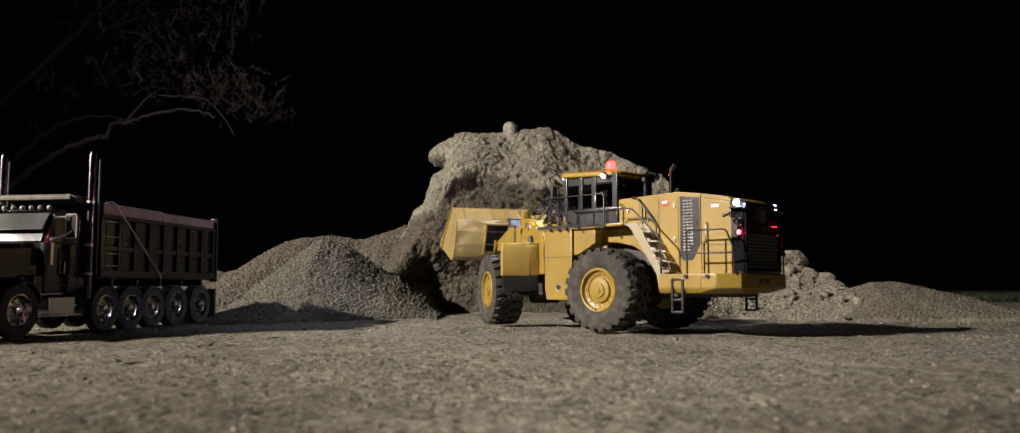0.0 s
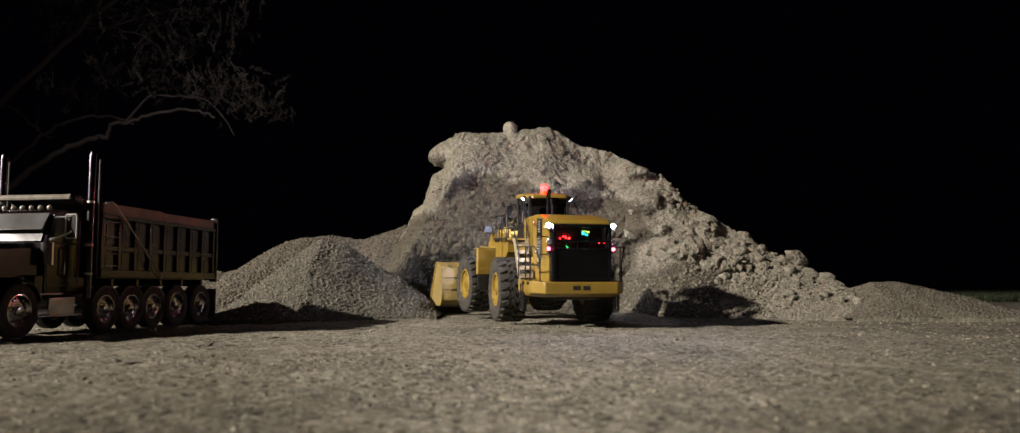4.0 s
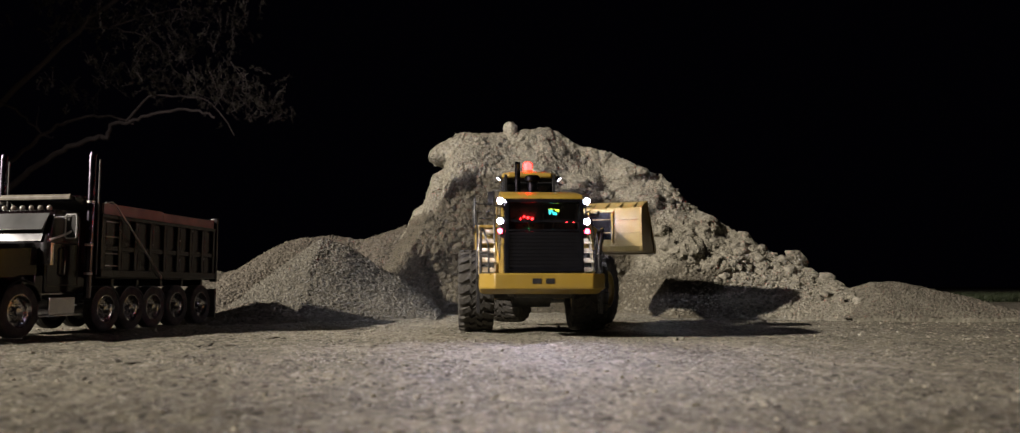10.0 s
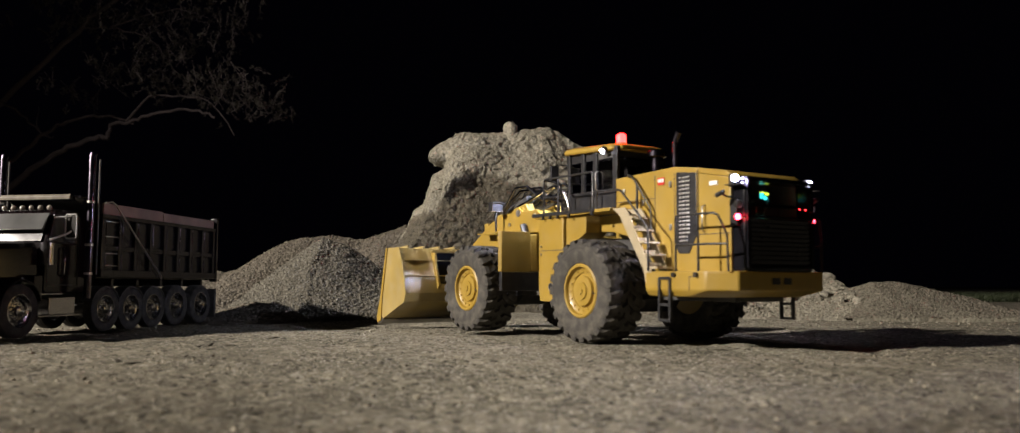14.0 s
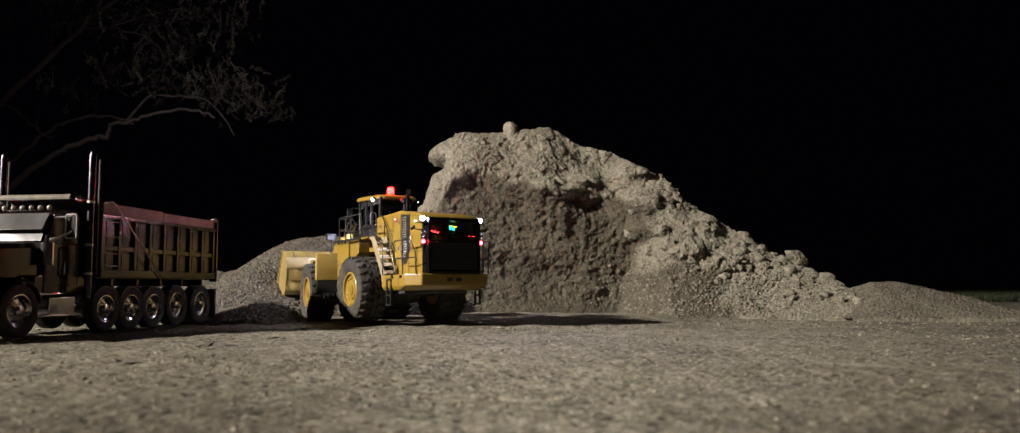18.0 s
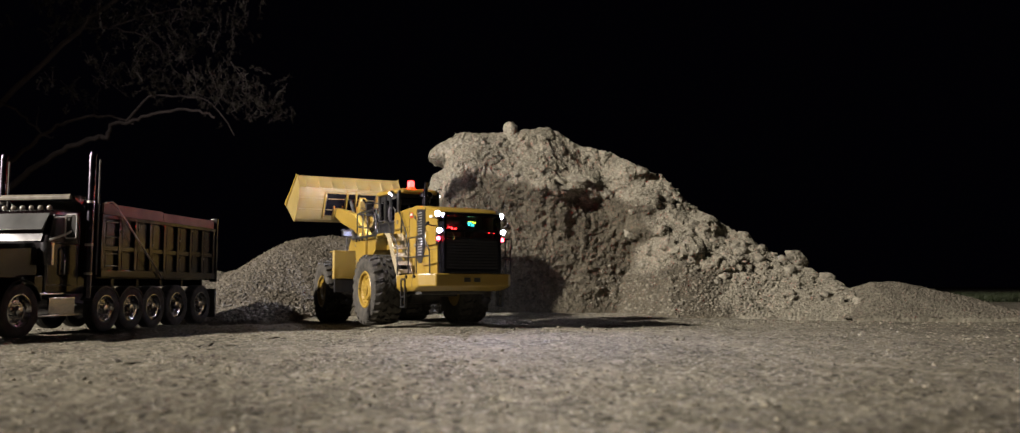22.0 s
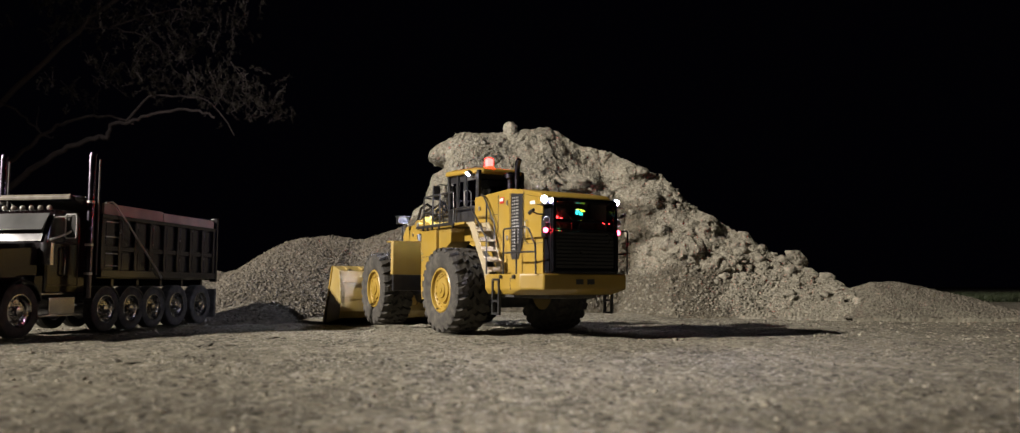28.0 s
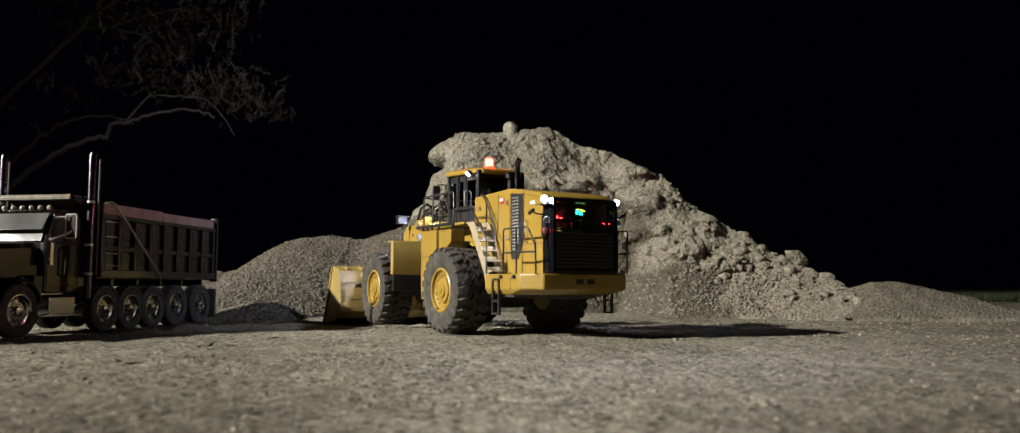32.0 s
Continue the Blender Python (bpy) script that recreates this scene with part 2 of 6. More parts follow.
def part(name, bm, mat, parent=None, label="", bevel=0.0, smooth=40, at=None):
    """Link a bmesh as one mesh object under a thing or a part."""
    bmesh.ops.recalc_face_normals(bm, faces=bm.faces)
    rounded = None
    if bevel:
        # flat panels stay flat, only the rounded edges are shaded smooth
        tag = bm.faces.layers.int.new("panel")
        for f in bm.faces:
            f[tag] = int(all(len(e.link_faces) != 2 or not radians(1) < e.calc_face_angle(0) < radians(28) for e in f.edges))
        sharp = [e for e in bm.edges if len(e.link_faces) == 2 and e.calc_face_angle(0) > radians(28)]
        bmesh.ops.bevel(bm, geom=sharp, offset=bevel, segments=2, affect="EDGES", clamp_overlap=True, profile=0.6, material=1)
        rounded = [f.material_index == 1 or not f[tag] for f in bm.faces]
        for f in bm.faces:
            f.material_index = 0
    me = bpy.data.meshes.new(name)
    bm.to_mesh(me)
    bm.free()
    me.materials.append(mat)
    if smooth:
        me.set_sharp_from_angle(angle=radians(smooth))
        me.polygons.foreach_set("use_smooth", rounded or [True] * len(me.polygons))
    ob = new(name, me)
    if parent:
        ob.parent = parent
    if at is not None:
        ob.matrix_basis = at
    if label:
        ob["label"] = label
    return ob


def B():
    return bmesh.new()


def hash01(ix, iy, iz, seed):
    h = (ix * 374761393 + iy * 668265263 + iz * 2147483647 + seed * 1274126177) & 0xFFFFFFFF
    h = ((h ^ (h >> 13)) * 1274126177) & 0xFFFFFFFF
    h = ((h ^ (h >> 16)) * 2246822519) & 0xFFFFFFFF
    return ((h ^ (h >> 15)) & 0xFFFFFF) / float(0xFFFFFF)


def vnoise(p, seed=0):
    """Value noise in 0..1 for an array of points."""
    p = np.asarray(p, float)
    i = np.floor(p).astype(np.int64)
    f = p - i
    f = f * f * (3 - 2 * f)
    out = 0
    for dx in (0, 1):
        for dy in (0, 1):
            for dz in (0, 1):
                w = (f[:, 0] if dx else 1 - f[:, 0]) * (f[:, 1] if dy else 1 - f[:, 1]) * (f[:, 2] if dz else 1 - f[:, 2])
                out = out + w * hash01(i[:, 0] + dx, i[:, 1] + dy, i[:, 2] + dz, seed)
    return out


def fbm(p, size, octaves=4, seed=0, gain=0.5):
    """Layered noise about 0, largest lumps of that size in metres."""
    s, a, out, tot = 1.0 / size, 1.0, 0, 0
    for k in range(octaves):
        out = out + a * (vnoise(np.asarray(p) * s, seed + k) - 0.5) * 2
        tot, a, s = tot + a, a * gain, s * 2.03
    return out / tot


def blocks(p, size, seed=0):
    """Broken lumps about 0: each cell of that size has a height and a tilt of its own."""
    q = np.asarray(p, float) / size
    i = np.floor(q).astype(np.int64)
    best, out = np.full(len(q), 9e9), np.zeros(len(q))
    for dx in (-1, 0, 1):
        for dy in (-1, 0, 1):
            for dz in (-1, 0, 1):
                c = i + [dx, dy, dz]
                h = [hash01(c[:, 0], c[:, 1], c[:, 2], seed + k) for k in range(7)]
                d = q - c - np.stack(h[:3], -1)
                d2 = (d * d).sum(-1)
                near = d2 < best
                best = np.where(near, d2, best)
                out = np.where(near, (h[3] - 0.5) * 1.4 + (d * (np.stack(h[4:], -1) - 0.5)).sum(-1) * 1.8, out)
    return out


def grid_mesh(name, V, rows, cols, mat, extra=None, smooth=True):
    """A mesh from a rows x cols sheet of points; extra: (points, faces) islands joined to it."""
    idx = np.arange(rows * cols).reshape(rows, cols)
    q = np.stack([idx[:-1, :-1], idx[:-1, 1:], idx[1:, 1:], idx[1:, :-1]], -1).reshape(-1, 4)
    me = bpy.data.meshes.new(name)
    me.vertices.add(len(V))
    me.vertices.foreach_set("co", np.asarray(V, np.float32).ravel())
    me.loops.add(len(q) * 4)
    me.loops.foreach_set("vertex_index", q.ravel().astype(np.int32))
    me.polygons.add(len(q))
    me.polygons.foreach_set("loop_start", np.arange(0, len(q) * 4, 4, dtype=np.int32))
    me.polygons.foreach_set("loop_total", np.full(len(q), 4, np.int32))
    me.polygons.foreach_set("use_smooth", np.full(len(q), smooth, bool))
    me.update(calc_edges=True)
    me.materials.append(mat)
    return new(name, me)


ROCK_V = np.array([(1, 0, 0), (-1, 0, 0), (0, 1, 0), (0, -1, 0), (0, 0, 1), (0, 0, -1), (0.6, 0.6, 0.5), (-0.6, 0.6, 0.5), (-0.6, -0.6, 0.5), (0.6, -0.6, 0.5)], float)
ROCK_F = [(4, 6, 7), (4, 7, 8), (4, 8, 9), (4, 9, 6), (0, 2, 6), (2, 1, 7), (1, 3, 8), (3, 0, 9), (0, 6, 9), (2, 7, 6), (1, 8, 7), (3, 9, 8), (5, 2, 0), (5, 1, 2), (5, 3, 1), (5, 0, 3)]


def stones(name, P, size, mat, rng, flat=0.7):
    """Angular pebbles at the points P, one island each."""
    n = len(P)
    jit = 1 + 0.35 * (rng.random((n, 10, 3)) - 0.5) * 2
    S = size[:, None] * np.stack([0.7 + 0.6 * rng.random(n), 0.7 + 0.6 * rng.random(n), flat * (0.6 + 0.6 * rng.random(n))], -1)
    V = ROCK_V[None] * jit * S[:, None, :]
    a, b, c = rng.random(n) * 6.283, rng.random(n) * 0.9 - 0.45, rng.random(n) * 0.9 - 0.45
    ca, sa, cb, sb, cc, sc = np.cos(a), np.sin(a), np.cos(b), np.sin(b), np.cos(c), np.sin(c)
    x, y, z = V[..., 0], V[..., 1], V[..., 2]
    y, z = cb[:, None] * y - sb[:, None] * z, sb[:, None] * y + cb[:, None] * z
    x, z = cc[:, None] * x - sc[:, None] * z, sc[:, None] * x + cc[:, None] * z
    x, y = ca[:, None] * x - sa[:, None] * y, sa[:, None] * x + ca[:, None] * y
    V = np.stack([x, y, z], -1) + P[:, None, :]
    F = (np.array(ROCK_F)[None] + (np.arange(n) * 10)[:, None, None]).reshape(-1, 3)
    me = bpy.data.meshes.new(name)
    me.vertices.add(n * 10)
    me.vertices.foreach_set("co", V.astype(np.float32).ravel())
    me.loops.add(len(F) * 3)
    me.loops.foreach_set("vertex_index", F.ravel().astype(np.int32))
    me.polygons.add(len(F))
    me.polygons.foreach_set("loop_start", np.arange(0, len(F) * 3, 3, dtype=np.int32))
    me.polygons.foreach_set("loop_total", np.full(len(F), 3, np.int32))
    me.update(calc_edges=True)
    me.materials.append(mat)
    return new(name, me)


# ---- ground ----
def smooth01(a):
    a = np.clip(a, 0, 1)
    return a * a * (3 - 2 * a)


def spaced(lo, hi, a, b, step, n=26):
    mid = np.arange(a, b, step)
    left = a - (np.geomspace(step, a - lo, n))[::-1]
    right = b + np.geomspace(step, hi - b, n)
    return np.concatenate([left, mid, right])


def ground_height(x, y):
    p = np.stack([x, y, 0 * x], -1)
    z = 0.006 * fbm(p, 0.5, 3, 11) + 0.0035 * fbm(p, 0.05, 3, 12) - 0.004
    z = np.minimum(z, 0.004)
    return z + 0.0016 * fbm(p, 0.012, 2, 14) - 0.0022 * np.clip(fbm(p * [0.6, 1, 1], 0.035, 2, 15) - 0.15, 0, 1)


def make_ground():
    gx, gy = spaced(-80, 80, -1.5, 1.7, 0.005), np.unique(np.concatenate([spaced(-80, 160, 0.25, 2.7, 0.008), np.arange(0.3, 1.1, 0.004)]))
    X, Y = np.meshgrid(gx, gy)
    Z = ground_height(X.ravel(), Y.ravel())
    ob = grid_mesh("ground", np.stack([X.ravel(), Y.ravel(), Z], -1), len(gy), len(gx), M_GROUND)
    # darker soil and painted edge fall-off either side of the machine's dusty lane
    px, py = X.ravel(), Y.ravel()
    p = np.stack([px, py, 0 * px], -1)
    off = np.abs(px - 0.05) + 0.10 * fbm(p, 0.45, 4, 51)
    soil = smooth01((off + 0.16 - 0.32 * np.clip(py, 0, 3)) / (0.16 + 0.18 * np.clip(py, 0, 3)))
    # the darkening is painted strongest close to the camera, like light falling off
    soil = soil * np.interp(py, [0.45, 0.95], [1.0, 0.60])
    at = ob.data.attributes.new("fresh_dim", "FLOAT", "POINT")
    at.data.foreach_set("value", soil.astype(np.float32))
    tagged(ob, "packed tan gravel lot with scattered loose stone", "ground", kind="structure")
    rng = np.random.default_rng(5)
    n = 12000
    y = 0.3 + 2.0 * rng.random(n) ** 1.3
    x = (rng.random(n) - 0.5) * 2 * (0.25 + 0.68 * y)
    keep = vnoise(np.stack([x * 5, y * 9, 0 * x], -1), 4) + 0.35 * rng.random(n) > 0.52
    x, y = x[keep], y[keep]
    size = 0.0008 + 0.0022 * rng.random(len(x)) ** 6
    P = np.stack([x, y, ground_height(x, y) + size * 0.15], -1)
    tagged(stones("loose_gravel", P, size, M_LOT_STONE, rng, 0.55), "small tan stones loose on the packed lot", "gravel", kind="stuff")
    # paler pebbles strewn over the lane in front of the heaps
    y = 1.25 + 0.95 * rng.random(2600)
    x = (rng.random(2600) - 0.5) * 2 * 0.66 * y
    keep = vnoise(np.stack([x * 4, y * 6, 0 * x], -1), 44) + 0.5 * smooth01((y - 1.3) / 0.7) + 0.4 * rng.random(2600) > 1.12
    x, y = x[keep], y[keep]
    size = 0.0012 + 0.0026 * rng.random(len(x)) ** 2.5
    P = np.stack([x, y, ground_height(x, y) + size * 0.3], -1)
    tagged(stones("pebble_scatter", P, size, M_STONE, rng, 0.7), "pale pebbles strewn over the packed lane", "gravel", kind="stuff")
    # dark flat flakes in place of the shade in small dents near the truck
    q = np.array([(-0.412, 0.911), (-0.404, 1.18), (-0.358, 0.963), (-0.376, 1.37)])
    q = np.concatenate([q + rng.normal(0, 0.004, q.shape) * [4, 0.8] for _ in range(6)])
    P = np.stack([q[:, 0], q[:, 1], ground_height(q[:, 0], q[:, 1]) + 0.0006], -1)
    tagged(stones("dent_shade", P, 0.003 + 0.006 * rng.random(len(q)), M_LOBE, rng, 0.10), "dark flat flakes standing in for shaded dents in the lot", "soil", kind="stuff")


# ---- heaps ----
def heap(name, prof, ridge_y, toe_y, x0, x1, dx, rows, hollow=None, bumps=(), rough=1.0, seed=20, back=1.4, bow=1.15, mat=None, chunky=None):
    """A heap as a sheet over x: from the front toe up to the ridge and down the back. prof: (x, height) along the ridge."""
    px, pz = zip(*prof)
    xs = np.arange(x0, x1, dx)
    zr = np.interp(xs, px, pz)
    yr = np.interp(xs, *zip(*ridge_y))
    yb = np.interp(xs, *zip(*toe_y))
    line = np.stack([xs, 0 * xs, 0 * xs], -1)
    zr = np.maximum(zr + 0.010 * rough * fbm(line, 0.07, 4, seed) * np.clip(zr / 0.1, 0, 1), -0.02)
    nb = rows // 4
    s = np.concatenate([np.linspace(0, 1, rows), 1 + np.linspace(0, 1, nb + 1)[1:]])[:, None]
    front = s <= 1
    z = np.where(front, zr * np.minimum(s, 1) ** 0.92, zr * (1 - np.maximum(s - 1, 0) ** 1.3)) - 0.012 * (s == 0)
    y = np.where(front, yb + (yr - yb) * np.minimum(s, 1) ** bow, yr + (s - 1) * (zr * back + 0.05))
    X = np.broadcast_to(xs, z.shape).copy()
    fresh_dim = np.zeros_like(z)
    if hollow is not None:
        y2, fresh_dim = hollow(X, y, z)
        y = np.where(front, y2, y)
        fresh_dim = np.where(front, fresh_dim, 0)
    for bx, bz, brx, brz, out in bumps:
        d2 = ((X - bx) / brx) ** 2 + ((z - bz) / brz) ** 2
        y = y - np.where(front, out * np.exp(-d2 ** 1.6), 0)
        if bz > 0.36 or bx > 0.48:
            fresh_dim = fresh_dim * (1 - np.exp(-d2 ** 2))
    P = np.stack([X.ravel(), y.ravel(), z.ravel()], -1)
    n1, n2, n3 = fbm(P, 0.16, 3, seed + 1), fbm(P, 0.035, 3, seed + 5), fbm(P, 0.014, 2, seed + 9)
    crag = np.abs(fbm(P * [1, 1, 0.6], 0.09, 4, seed + 13))
    crack = np.clip(1 - 9 * np.abs(fbm(P * [1, 1, 0.8] + 3, 0.06, 3, seed + 31)), 0, 1) * np.clip(fbm(P, 0.2, 2, seed + 41) * 3 + 0.3, 0, 1) * -1
    # the dug face is smooth, the loose scree at its right foot is not
    scree = (smooth01((0.17 - z) / 0.06) * smooth01((X - 0.18) / 0.08)).ravel()
    calm = 1 - fresh_dim.ravel() * (0.88 - 0.60 * scree)
    body = np.clip(z.ravel() / 0.05, 0, 1)
    P[:, 1] += rough * body * (0.026 * n1 * calm - 0.024 * crag * calm - 0.010 * crack * calm + 0.011 * n2 * (0.4 + 0.6 * calm) + 0.008 * n3)
    if chunky is not None:
        amount = np.interp(X.ravel(), *zip(*chunky)) * body
        lump = 0.017 * calm * blocks(P, 0.050, seed + 51) + 0.006 * (0.25 + 0.75 * calm) * blocks(P, 0.019, seed + 61)
        P[:, 1] -= amount * lump
        P[:, 2] += 0.6 * amount * lump
    P[:, 2] += rough * body * (0.006 * n2 + 0.004 * n3) * np.where(front.ravel() if front.shape == z.shape else np.broadcast_to(front, z.shape).ravel(), 1, 0.5)
    P[:, 0] += rough * body * 0.008 * fbm(P + 7, 0.04, 2, seed + 17)
    ob = grid_mesh(name, P, z.shape[0], z.shape[1], mat or M_PILE)
    at = ob.data.attributes.new("fresh_dim", "FLOAT", "POINT")
    at.data.foreach_set("value", fresh_dim.ravel().astype(np.float32))
    return ob, P.reshape(*z.shape, 3), fresh_dim


def sprinkle(name, P, n, rng, lo, hi, parent, power=3.0, mat=None, fresh_dim=None, want=0, zone=None):
    """Loose stones over the front of a heap; with fresh, only on its dry (0) or its damp (1) part."""
    R = int(P.shape[0] * 0.8)
    A, C, D = P[:R - 1, :-1], P[1:R, :-1], P[:R - 1, 1:]
    area = np.linalg.norm(np.cross(C - A, D - A), axis=-1)
    if fresh_dim is not None:
        damp = fresh_dim[:R - 1, :-1]
        area = area * (damp if want else (1 - damp) ** 2)
    if zone is not None:
        area = area * zone(A[..., 0], A[..., 2])
    cum = np.cumsum(area.ravel())
    i, j = np.unravel_index(np.searchsorted(cum, rng.random(n) * cum[-1]), area.shape)
    n = len(i)
    a, b = rng.random((n, 1)), rng.random((n, 1))
    Q = P[i, j] * (1 - a) * (1 - b) + P[i + 1, j] * a * (1 - b) + P[i, j + 1] * (1 - a) * b + P[i + 1, j + 1] * a * b
    Q = Q[Q[:, 2] > 0.0]
    size = lo + (hi - lo) * rng.random(len(Q)) ** power
    ob = stones(name, Q, size, mat or M_STONE, rng, 0.85)
    ob.parent = parent
    return tagged(ob, kind="stuff")


def main_hollow(X, y, z):
    """The dug-out face: how far it lies back, and where its moist stone shows."""
    top = np.interp(X, [-0.45, -0.35, -0.28, -0.24, -0.2, -0.145, -0.09, 0.034, 0.16, 0.307, 0.40, 0.453, 0.5], [0.14, 0.26, 0.32, 0.35, 0.385, 0.438, 0.455, 0.438, 0.385, 0.380, 0.355, 0.325, 0.25])
    top = top + 0.02 * fbm(np.stack([X.ravel(), 0 * X.ravel(), 0 * X.ravel()], -1), 0.06, 3, 77).reshape(X.shape)
    right = np.interp(z, [0, 0.1, 0.165, 0.227, 0.3], [0.41, 0.42, 0.445, 0.475, 0.47])
    soft = np.interp(X, [-0.15, 0.0, 0.15], [0.09, 0.11, 0.18])
    m = smooth01((top + 0.05 * smooth01((-0.04 - X) / 0.12) - z) / soft) * smooth01((right + 0.03 - X) / 0.10) * smooth01((X + 0.37) / 0.10)
    wob = 0.03 * fbm(np.stack([X.ravel(), 0 * X.ravel(), z.ravel()], -1), 0.05, 3, 78).reshape(X.shape)
    c = smooth01((top - z + wob) / 0.03) * smooth01((np.maximum(right, 0.43) - X + 1.5 * wob) / 0.06) * smooth01((X + 0.52) / 0.05)
    c = np.maximum(c, smooth01((0.63 - X + 2 * wob) / 0.07) * smooth01((0.150 - z + 2 * wob) / 0.05) * smooth01((X - 0.2) / 0.05) * np.clip(1.1 + 0.6 * fbm(np.stack([X.ravel(), y.ravel(), z.ravel()], -1), 0.08, 4, 79).reshape(X.shape), 0, 1))
    cut = 2.69 + 0.16 * np.clip(z, 0, 1) - (0.045 + 0.03 * smooth01((0.05 - X) / 0.32)) * smooth01((z - 0.10) / 0.12)
    return np.where(cut > y, y + (cut - y) * m, y), c


def make_heaps():
    rng = np.random.default_rng(9)
    main_prof = [(-0.55, 0.0), (-0.42, 0.16), (-0.343, 0.267), (-0.32, 0.331), (-0.284, 0.361), (-0.272, 0.40), (-0.255, 0.45), (-0.217, 0.475), (-0.206, 0.545), (-0.186, 0.594),
                 (-0.097, 0.600), (0.035, 0.605), (0.124, 0.618), (0.168, 0.600), (0.223, 0.562), (0.323, 0.538), (0.385, 0.502), (0.443, 0.457), (0.502, 0.429), (0.538, 0.392),
                 (0.571, 0.339), (0.620, 0.298), (0.718, 0.234), (0.798, 0.161), (0.883, 0.122), (0.940, 0.079), (0.999, 0.036), (1.06, 0.0)]
    bumps = [(0.115, 0.395, 0.040, 0.026, 0.035), (0.245, 0.405, 0.060, 0.050, 0.05), (0.17, 0.37, 0.04, 0.02, 0.04), (0.50, 0.190, 0.085, 0.030, 0.075), (0.42, 0.255, 0.05, 0.03, 0.05), (0.62, 0.150, 0.06, 0.03, 0.05), (0.40, 0.46, 0.05, 0.03, 0.04), (-0.12, 0.50, 0.10, 0.05, 0.03), (0.60, 0.27, 0.05, 0.04, 0.04), (0.42, 0.35, 0.05, 0.04, 0.04)]
    ob, P, fr = heap("gravel_heap", main_prof, [(-0.5, 2.75), (-0.2, 2.82), (0.3, 2.85), (0.55, 2.70), (1.0, 2.35)],
                    [(-0.56, 2.42), (-0.40, 2.42), (-0.32, 2.46), (0.0, 2.30), (0.35, 2.26), (0.6, 2.22), (1.0, 2.19)], -0.56, 1.06, 0.0032, 190, main_hollow, bumps, 1.0, 20,
                    bow=np.interp(np.arange(-0.56, 1.06, 0.0032), [0.0, 0.25, 0.7, 1.06], [1.15, 0.70, 0.74, 1.1]), chunky=[(-0.4, 0.15), (0.1, 0.2), (0.32, 0.34), (0.8, 0.42), (1.06, 0.32)])
    tagged(ob, "tall craggy heap of tan crushed stone with a dug-out face", "gravel heap")
    sprinkle("surface_gravel", P, 60000, rng, 0.0008, 0.0036, ob, 3.0, M_STONE, fr, 0)
    sprinkle("damp_gravel", P, 34000, rng, 0.0008, 0.0036, ob, 3.2, M_DAMP_STONE, fr, 1)
    # coarser spill at the foot of the slope
    sprinkle("spilled_gravel", P, 2600, rng, 0.0016, 0.0072, ob, 2.6, M_TAN_STONE, zone=lambda x, z: smooth01((x - 0.22) / 0.12) * smooth01((0.80 - x) / 0.15) * smooth01((0.19 - z) / 0.08))
    # crust overhanging the cut, and clods lying on the slope
    def crust():
        bm = B()
        bmesh.ops.create_icosphere(bm, subdivisions=7, radius=1)
        V = np.array([v.co[:] for v in bm.verts])
        x = -0.14 + 0.134 * V[:, 0]
        hi = np.interp(x, [-0.275, -0.268, -0.246, -0.206, -0.173, -0.10, 0.0], [0.512, 0.527, 0.547, 0.570, 0.588, 0.594, 0.585])
        lo = np.interp(x, [-0.275, -0.268, -0.250, -0.224, -0.18, 0.0], [0.508, 0.500, 0.492, 0.486, 0.45, 0.44])
        w = np.sqrt(np.maximum(1 - V[:, 0] ** 2, 1e-4))
        u = V[:, 2] / w
        z = np.where(u > 0, (hi + lo) / 2 + (hi - lo) / 2 * np.abs(u) ** 0.8, (hi + lo) / 2 - (hi - lo) / 2 * np.abs(u) ** 0.8)
        y = 2.84 + 0.105 * V[:, 1] / np.maximum(w, 0.25) * w ** 0.7
        Q = np.stack([x, y, z], -1)
        amp = 0.010 * fbm(Q, 0.07, 4, 3) + 0.004 * blocks(Q, 0.022, 8) + 0.003 * fbm(Q, 0.012, 2, 5)
        Q += V * amp[:, None]
        for v, q in zip(bm.verts, Q):
            v.co = q
        return part("overhanging_crust", bm, M_PILE, ob, "crust jutting over the cut face", smooth=180)

    def clod(name, c, r, seed, label="", sub=4, lean=0.0):
        bm = B()
        bmesh.ops.create_icosphere(bm, subdivisions=sub, radius=1)
        V = np.array([v.co[:] for v in bm.verts])
        d = 1 + 0.45 * fbm(V, 0.8, 4, seed, 0.6) - 0.35 * np.abs(fbm(V, 0.5, 4, seed + 3, 0.6)) + 0.10 * fbm(V, 0.12, 2, seed + 6)
        if sub < 6:
            # broken flat faces
            for k in range(7):
                nrm = np.random.default_rng(seed * 9 + k).normal(0, 1, 3)
                nrm /= np.linalg.norm(nrm)
                dot = np.maximum(V @ nrm, 1e-3)
                d = np.minimum(d, (0.55 + 0.05 * k) / dot)
        for v, k in zip(bm.verts, d):
            v.co = Matrix.Rotation(lean, 3, "Y") @ (Vector((v.co.x * r[0], v.co.y * r[1], v.co.z * r[2])) * float(k)) + Vector(c)
        lump = part(name, bm, M_PILE, smooth=60)
        return tagged(lump, label or "hard tan clod resting on the heap slope", name, group="clods on the tall heap")
    crust()
    clod("clod", (0.0, 2.83, 0.606), (0.026, 0.02, 0.036), 5)
    clod("boulder", (0.833, 2.47, 0.166), (0.044, 0.030, 0.024), 8, "pale angular boulder perched on the heap ridge", 4, 0.75)
